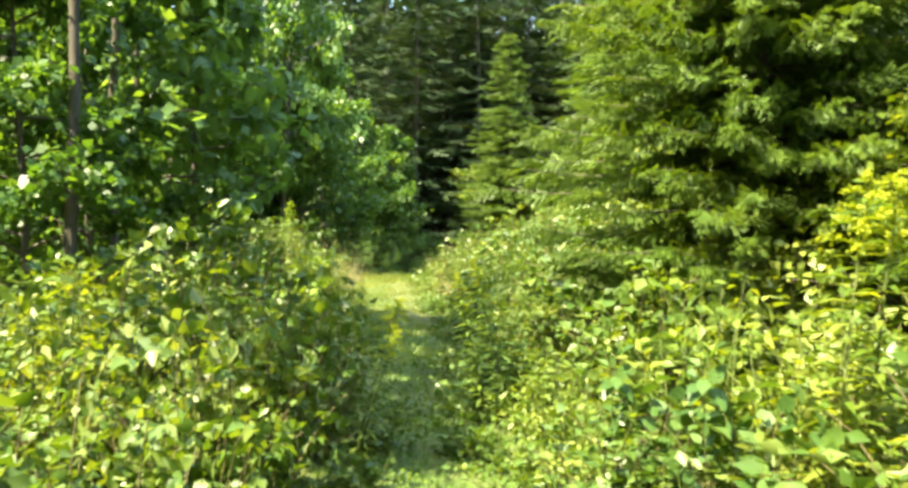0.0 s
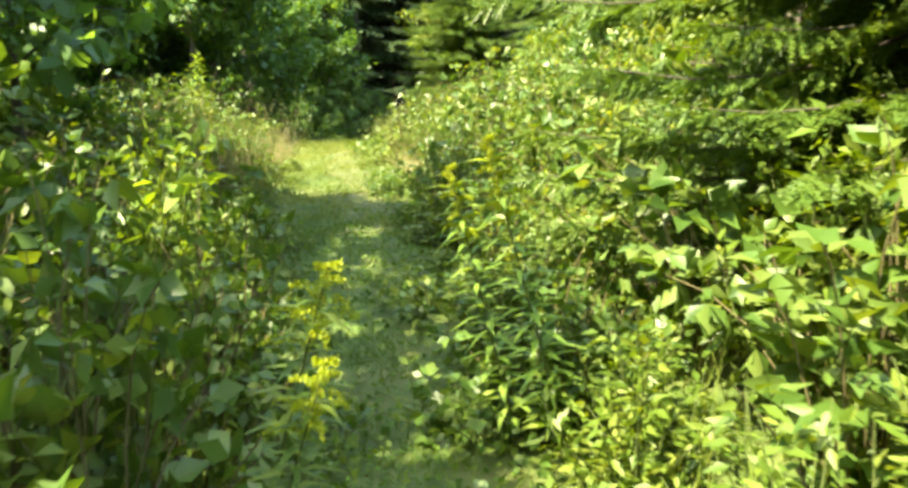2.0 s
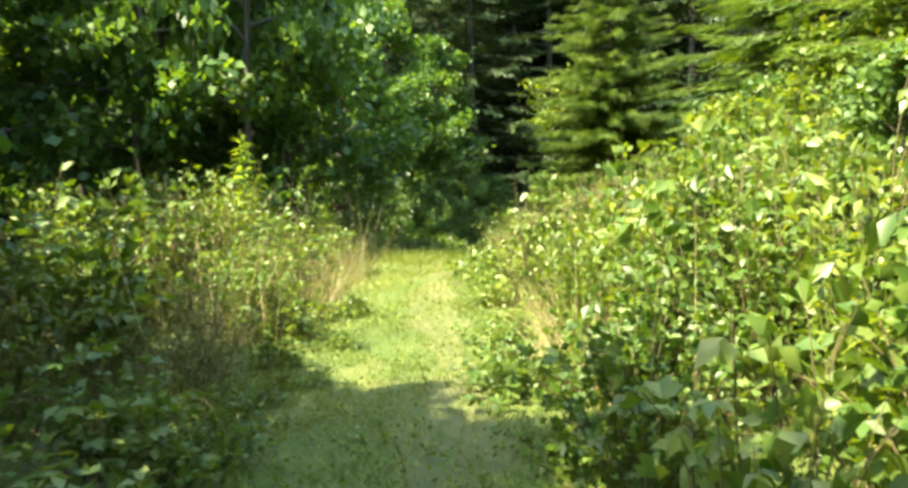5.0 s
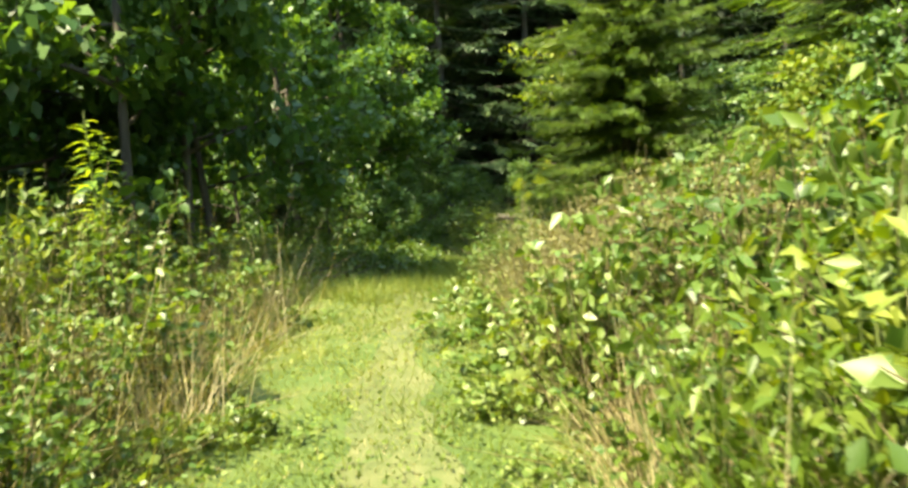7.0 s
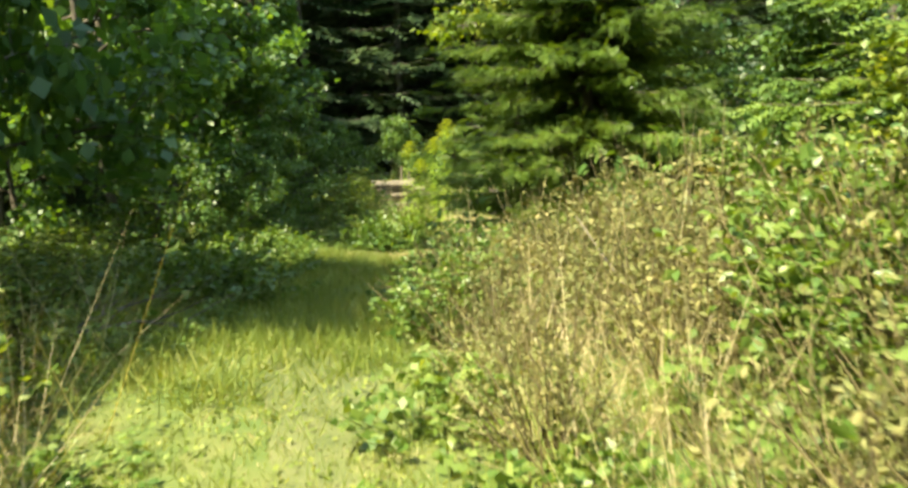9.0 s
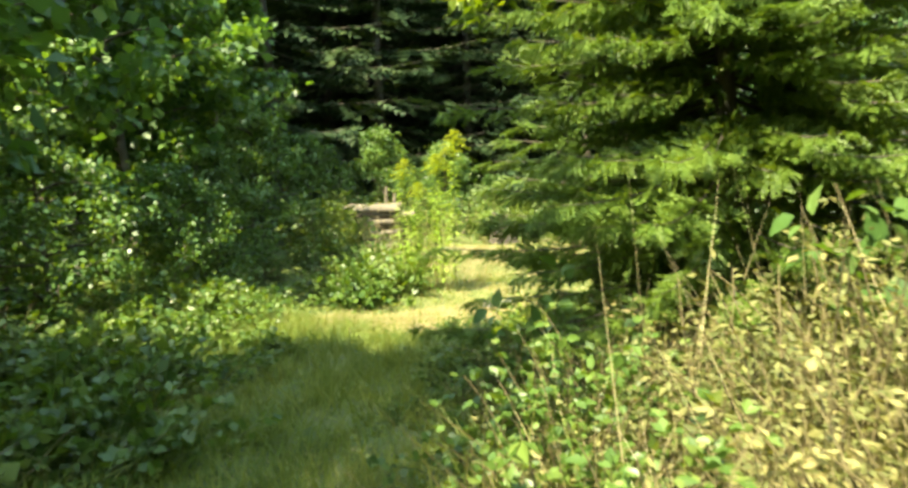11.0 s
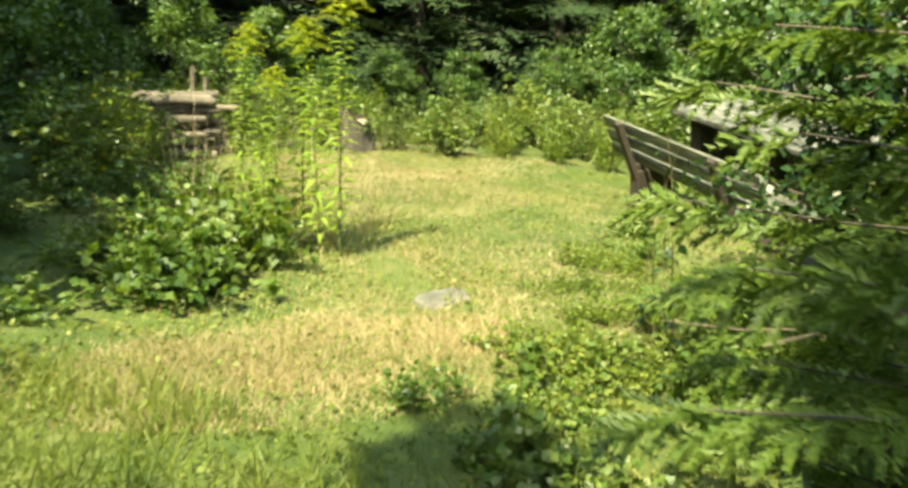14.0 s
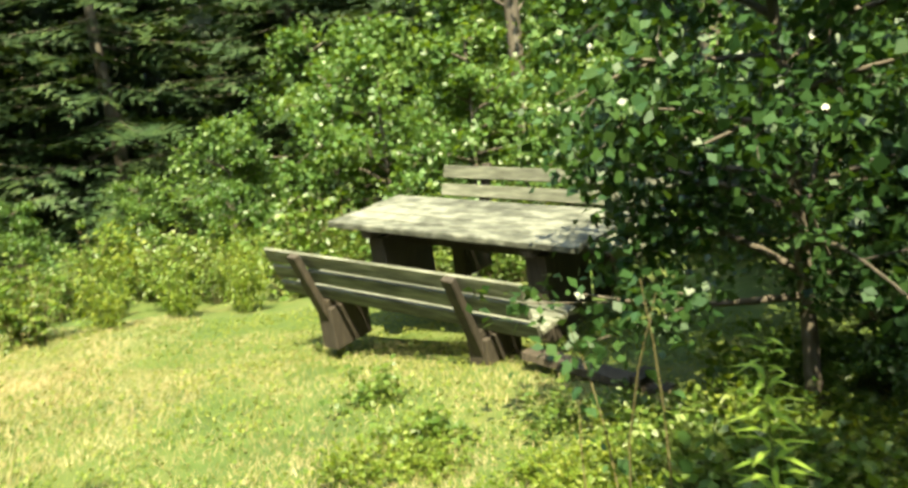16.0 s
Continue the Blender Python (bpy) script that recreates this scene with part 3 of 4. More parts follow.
# ---- trees ----
GT = "trees along the path"
for x, y, s in ((-3.2, 9.4, 0.72), (-5.5, 12.2, 1.1), (-3.3, 17.6, 1.05), (-4.6, 7.8, 0.8), (-5.0, 10.4, 0.85), (-6.2, 14.0, 1.35),
                (-4.8, 15.8, 1.3), (-4.8, 17.4, 1.2), (-3.8, 20.2, 0.68), (-3.5, 22.4, 1.25), (-3.0, 25.2, 1.2), (-2.2, 28.0, 1.2), (-7.2, 11.4, 1.15), (-7.4, 19.4, 1.3),
                (-6.8, 8.8, 1.1), (-7.0, 15.6, 1.3), (-4.4, 26.5, 1.5), (-5.8, 24.6, 1.2), (-8.2, 13.2, 1.5), (-8.4, 9.4, 1.5)):
    plant(TREES, x, y, s * RNG.uniform(0.95, 1.05), 1, group=GT)
for x, y, s, zs in ((-3.0, 5.6, 0.72, 1.0), (-3.1, 7.0, 0.75, 1.05)):
    plant(TREES, x, y, s, zs, group=GT)
# added and stretched tall, so unseen tops shade the path and the spruce
for x, y, zs in ((-3.4, 15.9, 1.7), (-3.4, 17.2, 1.48)):
    plant(TREES, x, y, 1.0, zs, group=GT, label="tall slim broadleaf tree added to shade the path")
# added trees: high crowns out of view, placed to shade the path
for x, y, s in ((-2.5, 2.9, 0.76), (-2.55, 3.9, 0.9), (-2.6, 5.3, 1.0), (-2.75, 6.6, 1.0), (-2.95, 7.8, 0.88), (-3.1, 8.6, 0.72)):
    plant(SHADE_TREE, x, y, s, 1, group=GT)
for x, y, s in ((2.65, 4.5, 0.8), (3.2, 5.2, 1.05), (2.5, 7.6, 0.95), (2.6, 9.6, 0.95), (2.5, 13.0, 0.85), (2.3, 15.6, 0.7)):
    plant(HAZEL, x, y, s, 1, group="hazel bushes behind the verge")
plant(HAZEL_TREE, 0.95, 19.5, 1.0, 1, group=GT)
plant(MAPLE, -2.7, 8.2, 0.9, 1, group=GT)
for x, y, s in ((2.14, 5.55, 1.15), (1.28, 18.56, 0.9)):
    plant(NEAR_SPRUCE, x, y, s, 1, group=GT)
for x, y, s in ((3.5, 8.6, 1.15), (3.3, 12.6, 1.2), (3.2, 16.4, 1.1), (4.4, 3.6, 1.1)):
    plant(SPRUCE, x, y, s, 1, group=GT)
for x, y, s in ((2.5, 14.6, 0.75), (2.1, 11.4, 0.72), (2.7, 17.6, 0.85), (-2.8, 21.2, 0.7), (7.2, 29.2, 0.95), (5.4, 31.4, 0.6), (8.4, 27.2, 1.4), (7.7, 25.4, 1.15), (7.6, 23.4, 1.0),
                (3.2, 31.9, 0.55), (9.6, 24.4, 1.5), (-0.8, 29.6, 0.85), (0.6, 30.4, 0.9), (-1.7, 26.2, 0.85), (-1.9, 24.0, 0.65), (-2.0, 22.4, 0.6), (8.2, 21.6, 1.3), (6.4, 30.2, 0.65),
                (1.9, 31.4, 0.8), (4.4, 32.4, 0.6), (9.9, 29.4, 1.5), (10.4, 26.4, 1.6), (7.0, 21.6, 1.0)):
    plant(SHRUBS, x, y, s, 1, group="shrubs round the clearing")
plant(SHADED_SHRUB, 3.36, 20.95, 1.0, 1)
plant(SHADED_SHRUB, 3.75, 20.55, 0.5, 0.9)
plant(SHADED_SHRUB, 3.05, 20.35, 0.36, 0.9)
plant(SHADED_SHRUB, 5.2, 20.9, 1.1, 1)
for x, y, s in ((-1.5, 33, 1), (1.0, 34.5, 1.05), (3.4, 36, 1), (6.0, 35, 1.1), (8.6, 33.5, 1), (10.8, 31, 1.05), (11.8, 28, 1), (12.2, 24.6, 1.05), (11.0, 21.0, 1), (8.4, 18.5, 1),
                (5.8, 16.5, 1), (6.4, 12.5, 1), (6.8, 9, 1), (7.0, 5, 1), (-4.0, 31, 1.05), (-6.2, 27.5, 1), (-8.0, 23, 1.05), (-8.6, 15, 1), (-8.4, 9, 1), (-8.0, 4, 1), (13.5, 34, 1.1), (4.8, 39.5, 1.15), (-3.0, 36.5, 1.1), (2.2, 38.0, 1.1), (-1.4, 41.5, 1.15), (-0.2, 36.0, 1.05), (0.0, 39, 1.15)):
    plant(SPRUCE_SHADED, x, y, s * RNG.uniform(1.6, 1.8) if y > 32.5 else s * RNG.uniform(1.25, 1.4) if y > 26 else s * RNG.uniform(0.95, 1.1), 1, group="spruces of the dark wood")
for x, y, r, h in ((8.9, 22.9, 0.14, 7.0), (9.0, 25.4, 0.11, 7.0)):
    ob = thing("forest_tree", "tall forest tree with a straight grey trunk", "tree", "forest trees behind the bench")
    z = np.linspace(-0.1, h, 8)
    part_mesh("trunk", raw_mesh("trunk", *tube(np.stack([0.04 * np.sin(z), 0.03 * np.cos(z), z], 1), np.linspace(r, r * 0.7, 8), 12), M_BARK, True), ob)
    pts = np.array([[math.cos(i * 2.4) * 0.9, math.sin(i * 2.4) * 0.9, 3.2 + i * 0.17] for i in range(22)])
    for p in pts:
        part_mesh("limb", raw_mesh("limb", *tube(np.stack([[0, 0, p[2] - 0.3], p * [0.5, 0.5, 1], p]), [0.025, 0.015, 0.005], 4), M_BARK), ob)
    k = 2500
    pos = pts[RNG.integers(0, 22, k)] + RNG.normal(size=(k, 3)) * 0.3
    part_mesh("crown", raw_mesh("crown", *spread(DIAMOND_V, DIAMOND_F, pos, frames_from(unit(k), unit(k, 1)), 0.11 * RNG.uniform(0.6, 1.2, k)), M_BRIGHTLEAF), ob)
    ob.matrix_basis = Matrix.Translation((x, y, float(ground_z(x, y))))

# ---- far woods ----
def far_woods():
    """The deep wood all round, as a thick belt of foliage from 10 m off outwards."""
    n = 150000
    a = RNG.uniform(0, 2 * np.pi, n)
    r = RNG.uniform(0, 1, n) ** 0.8
    cx, cy = 1.5, 16.0
    rx, ry = 11.5 + 14 * r, 25.0 + 14 * r
    clump = 0.5 + 0.5 * np.sin(a * 37 + r * 19) * np.sin(a * 23 - r * 31)
    z = RNG.uniform(0, 1, n) * (15.0 + 3.5 * clump + 2 * np.sin(a * 61)) * (0.55 + 0.45 * np.clip(1.3 * np.sin(a) + 0.5 * np.cos(a), 0, 1)) - 0.5
    pos = np.stack([cx + np.cos(a) * rx, cy + np.sin(a) * ry, z], 1) + RNG.normal(size=(n, 3)) * 0.3
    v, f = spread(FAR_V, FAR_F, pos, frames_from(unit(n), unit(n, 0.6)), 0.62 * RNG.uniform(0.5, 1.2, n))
    tagged(new("far_woods", raw_mesh("far_woods", v, f, M_FAR)), "dense wood standing all round the path, its shade put in the colour", "woods", kind="stuff")
    th = np.linspace(0, 2 * np.pi, 181)[:-1]
    top = 21 + 2.2 * np.sin(th * 41) + 1.6 * np.sin(th * 67 + 1) + 1.1 * np.sin(th * 23 + 2)
    ring = np.stack([cx + 58 * np.cos(th), cy + 58 * np.sin(th)], 1)
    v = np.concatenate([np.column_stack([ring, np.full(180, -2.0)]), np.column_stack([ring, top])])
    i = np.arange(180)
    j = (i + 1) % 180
    tagged(new("backdrop", raw_mesh("backdrop", v, np.stack([i, j, j + 180, i + 180], 1), M_FAR)), "distant treeline of the wood, coloured dark as in shade", "backdrop", kind="structure")


far_woods()

# ---- grass ----
def grass(name, label, pos, height, width, mat, up=2.2):
    n = len(pos)
    pos = np.column_stack([pos, ground_z(pos[:, 0], pos[:, 1]) - 0.01])
    h = height * RNG.uniform(0.45, 1.25, n)
    w = unit(n, up)
    w[:, 2] = np.abs(w[:, 2])
    side = RNG.normal(size=(n, 3)) * [1, 1, 0.1]
    v, f = spread(BLADE_V, BLADE_F, pos, frames_from(w, side), np.stack([np.full(n, width) * RNG.uniform(0.6, 1.4, n), h, h], 1))
    return tagged(new(name, raw_mesh(name, v, f, mat)), label, "grass", kind="stuff")


def strip(n, y0, y1, half):
    y = RNG.uniform(y0, y1, n)
    return np.column_stack([path_x(y) + RNG.uniform(-1, 1, n) * half, y])


def disc(n, cx, cy, rx, ry):
    a, r = RNG.uniform(0, 2 * np.pi, n), np.sqrt(RNG.uniform(0, 1, n))
    return np.column_stack([cx + rx * r * np.cos(a), cy + ry * r * np.sin(a)])


def cover(name, label, pos, size, height, mat):
    """Small leaves of creeping plants close to the ground."""
    n = len(pos)
    p = np.column_stack([pos, ground_z(pos[:, 0], pos[:, 1]) + RNG.uniform(0, height, n)])
    v, f = spread(FAR_V, FAR_F, p, frames_from(unit(n) * [1, 1, 0.4], unit(n, 1.5)), size * RNG.uniform(0.5, 1.4, n))
    return tagged(new(name, raw_mesh(name, v, f, mat)), label, "ground cover", kind="stuff")


def clumped(pos, k=1.7):
    """Thins points out into uneven tufts."""
    w = np.sin(pos[:, 0] * 5.1 * k + 1.3 * np.sin(pos[:, 1] * 3.3)) * np.sin(pos[:, 1] * 4.3 * k + 1.7 * np.sin(pos[:, 0] * 2.9))
    return pos[RNG.uniform(-0.9, 0.9, len(pos)) < w + 0.35]


yy = np.arange(8.5, 17.4, 0.05)
wid = 0.16 + 0.05 * np.sin(yy * 2.1) + 0.04 * np.sin(yy * 5.3) + 0.03 * np.sin(yy * 11)
cx = path_x(yy) + 0.10 + 0.06 * np.sin(yy * 1.3)
cols = [cx + wid * k for k in (-1, -0.5, 0, 0.5, 1)]
pv = np.stack([np.stack([c, yy, ground_z(c, yy) + 0.006], -1) for c in cols], 1).reshape(-1, 3)
i, j = np.meshgrid(np.arange(len(yy) - 1), np.arange(4), indexing="ij")
pf = np.stack([i * 5 + j, i * 5 + j + 1, (i + 1) * 5 + j + 1, (i + 1) * 5 + j], -1).reshape(-1, 4)
tagged(new("path", raw_mesh("path", pv, pf, M_TRODDEN, True)), "narrow trodden line of dry pale soil", "path", kind="structure")

grass("path_grass", "short trodden green grass on the path", clumped(strip(80000, 8.5, 19.5, 1.05)), 0.055, 0.006, M_GRASS, 1.3)
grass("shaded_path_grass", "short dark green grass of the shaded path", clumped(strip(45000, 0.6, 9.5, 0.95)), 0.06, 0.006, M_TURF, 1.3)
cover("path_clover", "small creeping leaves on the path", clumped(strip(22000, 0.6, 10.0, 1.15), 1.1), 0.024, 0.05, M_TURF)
cover("dry_path_clover", "small yellowing creeping leaves on the sunny path", clumped(strip(16000, 9.6, 19.5, 1.15), 1.1), 0.022, 0.05, M_GRASS)
grass("trodden_straw", "flattened straw blades on the trodden line", strip(11000, 8.4, 18.2, 0.02) + np.column_stack([0.08 + RNG.normal(size=11000) * 0.24, np.zeros(11000)]), 0.04, 0.006, M_STRAW, 0.5)
grass("verge_grass", "longer green grass at the path's edges", clumped(np.concatenate([strip(9000, 1, 21, 1.6), disc(30000, -1.3, 18.6, 1.4, 3.2)])), 0.17, 0.007, M_GRASS, 1.6)
grass("dry_verge_grass", "tall sunburnt straw-coloured grass beside the path", clumped(np.concatenate([disc(4000, 0.6, 15.2, 0.9, 2.9), disc(1900, -2.1, 13.2, 0.4, 2.2), disc(3000, 0.3, 12, 0.4, 2)])), 0.5, 0.005, M_STRAW, 1.6)
grass("seeding_grass", "thin tall grass stalks gone to seed", clumped(np.concatenate([disc(450, 0.7, 14, 0.9, 4.5), disc(350, -2.3, 13, 0.7, 4), disc(500, 0.5, 24, 0.8, 0.8)])), 0.95, 0.005, M_STRAW, 4.5)
ty = RNG.uniform(1.8, 18, 9000)
tx = path_x(ty) + np.where(RNG.uniform(size=9000) < 0.5, -1, 1) * RNG.uniform(0.75, 2.2, 9000)
grass("long_grass", "long green grass growing through the weeds", clumped(np.column_stack([tx, ty]), 0.8), 0.5, 0.006, M_GRASS, 1.3)
by = RNG.uniform(9.5, 17.5, 4500)
bx = path_x(by) + np.where(RNG.uniform(size=4500) < 0.45, -1, 1) * RNG.uniform(0.75, 2.0, 4500)
grass("brown_stalks", "thin brown dried seed stalks among the weeds", clumped(np.column_stack([bx, by]), 0.5), 0.55, 0.005, M_BROWN, 1.3)
grass("clearing_grass", "short sunlit yellow-green grass of the clearing", clumped(np.concatenate([disc(110000, 1.9, 24.0, 3.4, 5.4), disc(16000, -0.1, 20.6, 1.4, 1.6)])), 0.05, 0.006, M_GRASS, 1.2)
cover("clearing_clover", "small creeping leaves in the grass of the clearing", clumped(disc(40000, 1.9, 23.6, 3.6, 5.2), 0.9), 0.024, 0.045, M_GRASS)
grass("dry_clearing_grass", "sunburnt straw grass of the clearing", np.concatenate([disc(15000, 0.0, 21.5, 0.95, 0.42), clumped(disc(16000, 1.4, 22.3, 1.3, 1.2), 0.8), disc(9000, 1.9, 26.6, 0.9, 1.5), clumped(disc(26000, -0.1, 21.4, 1.1, 0.65), 0.5), disc(14000, 3.2, 27.6, 1.7, 1.5), disc(16000, 2.0, 25.8, 1.3, 1.7), clumped(disc(68000, 1.7, 24.4, 2.7, 3.6), 0.7), clumped(disc(16000, 2.4, 27.3, 1.5, 1.3), 0.6)]), 0.055, 0.0055, M_STRAW, 1.2)

# ---- flowers and single weeds ----
GOLD = make_goldenrod("tall goldenrod with a yellow plume at the clearing", 1.55, plume=1.7)
GOLD2 = make_goldenrod("goldenrod in yellow flower among the weeds", 1.3, plume=1.6)
NODDING = make_goldenrod("goldenrod with nodding yellow plume leaning over the path", 1.0, plume=1.15, leaf=M_WEED, sprigs=13, reach=1.4)
for x, y, s, ln in ((-0.52, 4.2, 0.96, (0.05, 0.22)), (-0.5, 4.0, 0.82, (0.0, 0.24))):
    plant(NODDING, x, y, s, 1, turn=0.0, group="goldenrods beside the path", lean=ln)
for x, y, s in ((1.3, 2.75, 1.5), (1.46, 2.85, 1.45)):
    plant(NODDING, x, y, s, 1, group="goldenrods beside the path", label="tall goldenrod coming into yellow flower by the spruce")
BUDDING = make_goldenrod("budding goldenrod with yellow tip leaning over the path", 1.0, plume=0.85, sprigs=12, reach=1.7)
for x, y, s, ln in ((0.23, 5.0, 1.0, (0.0, -0.2)), (0.37, 4.88, 1.08, (0.0, -0.22))):
    plant(BUDDING, x, y, s, 1, turn=0.0, group="goldenrods beside the path", lean=ln)
YOUNG = make_goldenrod("young goldenrod not yet in flower, with narrow leaves", 1.0, flowers=False)
for k, x, y, s in ((GOLD, 0.65, 23.2, 1.22), (GOLD, 0.1, 23.6, 1.02), (GOLD2, 0.3, 23.4, 1.05), (GOLD2, 0.5, 23.55, 1.3)):
    plant(k, x, y, s, 1, group="goldenrods of the clearing")
for x, y, s in ((0.2, 23.3, 1.1), (0.5, 23.5, 1.25), (0.55, 23.3, 1.35), (0.3, 23.65, 1.0), (1.74, 20.76, 0.95), (-0.98, 5.9, 0.95), (-2.9, 14.4, 1.75), (-3.1, 14.9, 1.6)):
    plant(YOUNG, x, y, s, 1, group="goldenrods of the clearing")
# bright goldenrod leaf colour stands in for sun coming through these leaves
NETTLE = make_bush("tall_weed", "tall upright weed, drooping leaves coloured bright as if backlit", "weeds", M_GOLDLEAF, M_STEM,
                   n=4, height=1.35, reach=0.28, leaves=22, size=0.105, tv=NARROW_V, tf=DIAMOND_F, trio=False, spread0=0.3, droop=0.05)
for x, y, s in ((-0.95, 5.55, 1.0), (-1.1, 6.4, 0.9)):
    plant(NETTLE, x, y, s, 1, group=HL)
for x, y, s in ((0.78, 3.35, 0.66), (1.05, 2.95, 0.7), (1.25, 17.2, 0.9), (0.17, 17.98, 0.66), (0.3, 17.5, 0.42), (0.0, 17.62, 0.34), (-3.0, 14.9, 1.1)):
    plant(SAPLINGS, x, y, s, 1)
band = [(-0.9, 25.6), (-0.7, 26.8), (-0.6, 28.0), (0.2, 29.3), (1.3, 29.9), (2.3, 30.3), (3.2, 30.2), (4.2, 29.9), (5.0, 29.3), (5.7, 28.6), (6.3, 27.8), (6.7, 26.9), (7.0, 26.0), (6.9, 24.9), (6.9, 23.9)]
ring = [(x + RNG.normal() * 0.18 + o * 0.35, y + RNG.normal() * 0.18 + o * 0.5, RNG.uniform(0.55, 0.95) + 0.2 * o) for x, y in band for o in (0, 1)]
ring += [(4.2, 27.7, 0.75), (3.6, 28.1, 0.85), (4.8, 27.3, 0.7), (3.0, 28.6, 0.8), (5.3, 26.9, 0.75), (2.4, 28.9, 0.8)]
for _ in range(46):
    u = RNG.uniform(0, len(band) - 1.01)
    k = int(u)
    x, y = (band[k][j] + (band[k + 1][j] - band[k][j]) * (u - k) for j in (0, 1))
    o = RNG.uniform(-0.7, 0.5)
    ring.append((x + o * (x - 3.0) / 4.0, y + o * (y - 25.5) / 4.5, RNG.uniform(0.45, 1.1)))
for x, y, s in [q for q in ring if (q[0] - 2.5) ** 2 + (q[1] - 27.8) ** 2 > 0.4 and (q[0] - 0.3) ** 2 + (q[1] - 28.1) ** 2 > 0.6]:
    plant([WEEDS, BRAMBLES, BRAMBLES][int(RNG.integers(3))], x, y, s, 1.05, group="weeds round the clearing")
for x, y, s in ((1.6, 20.7, 0.5), (2.6, 21.3, 0.6), (1.3, 20.2, 0.6), (2.9, 22.0, 0.5), (1.0, 19.4, 0.8), (0.7, 18.7, 0.8), (3.0, 23.2, 0.6), (0.9, 27.9, 0.8), (-0.7, 23.6, 0.9), (-1.2, 22.6, 0.9), (-0.4, 24.6, 0.9)):
    plant(LOWS, x, y, s * 1.1, 1, group="weeds round the clearing")
for _ in range(30):
    plant(LOWS, RNG.uniform(-2.5, -1.45), RNG.uniform(18.0, 23.0), RNG.uniform(0.7, 1.3), RNG.uniform(0.8, 1.3), group="weeds round the clearing")
for _ in range(18):
    plant(LOWS, RNG.uniform(0.25, 1.3), RNG.uniform(18.2, 20.9), RNG.uniform(0.45, 0.8), RNG.uniform(0.8, 1.2), group="weeds round the clearing")
for _ in range(18):
    plant(LOWS, RNG.uniform(2.3, 4.0), RNG.uniform(19.9, 21.6), RNG.uniform(0.5, 0.95), RNG.uniform(0.8, 1.3), group="weeds round the clearing")
for _ in range(7):
    plant(LOWS, RNG.uniform(1.9, 3.2), RNG.uniform(20.9, 22.6), RNG.uniform(0.4, 0.7), RNG.uniform(0.8, 1.2), group="weeds round the clearing")

YELLOW = [make_bush("ground_weeds", "low sunlit yellow-green weeds in the grass", "weeds", M_WEED, M_STEM,
                    n=24, height=0.36, reach=0.4, leaves=12, size=0.05, tv=OVAL_V, tf=DIAMOND_F, droop=0.2) for _ in range(2)]
for _ in range(34):
    u = RNG.uniform(0.12, 1)
    x, y = 0.75 + 2.0 * u + RNG.normal() * 0.25, 20.5 + 1.9 * u + RNG.normal() * 0.35
    if math.hypot(x - 0.86, y - 22.0) > 0.55:
        plant(YELLOW, x, y, RNG.uniform(0.35, 0.65), RNG.uniform(0.6, 1.1), group="weeds round the clearing")
for _ in range(16):
    plant(YELLOW, RNG.uniform(1.7, 3.3), RNG.uniform(20.0, 21.2), RNG.uniform(0.5, 0.85), RNG.uniform(0.8, 1.3), group="weeds round the clearing")
# leaf colour holds the dark look of leaves seen against the light
TWIGGY = make_bush("thin_sapling", "thin bare-stemmed sapling, few small leaves toned dark as if backlit", "sapling", M_SHADELEAF, M_CANE,
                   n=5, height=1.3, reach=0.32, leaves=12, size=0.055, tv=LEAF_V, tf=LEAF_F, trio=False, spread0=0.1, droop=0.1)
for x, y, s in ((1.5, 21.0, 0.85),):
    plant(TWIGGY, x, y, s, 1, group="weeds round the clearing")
for _ in range(14):
    plant(LOWS, RNG.uniform(-1.0, 0.15), RNG.uniform(22.7, 24.6), RNG.uniform(0.7, 1.2), RNG.uniform(0.9, 1.4), group="weeds round the clearing")
for x, y in ((-0.75, 23.3), (-0.5, 24.2), (-0.1, 24.4), (-0.9, 24.8)):
    plant(BRAMBLES, x, y, 0.55, 1, group="weeds round the clearing")

# ---- bench, table, wood ----
def plank(bm, size, at, turn=None, wear=0.006):
    """A board with softened, slightly uneven edges."""
    r = bmesh.ops.create_cube(bm, size=1)
    m = Matrix.Translation(at) @ (turn if turn is not None else Matrix.Identity(4)) @ Matrix.Diagonal((*size, 1))
    bmesh.ops.transform(bm, matrix=m, verts=r["verts"])
    es = list({e for v in r["verts"] for e in v.link_edges})
    b = bmesh.ops.bevel(bm, geom=es, offset=wear, segments=1, affect="EDGES")
    for v in b["verts"]:
        v.co += Vector(RNG.normal(size=3) * 0.002)


def board(name, parent, size, at, turn=None, mat=None, label=""):
    bm = bmesh.new()
    plank(bm, size, at, turn)
    return part(name, bm, mat or M_WOOD, parent, label)


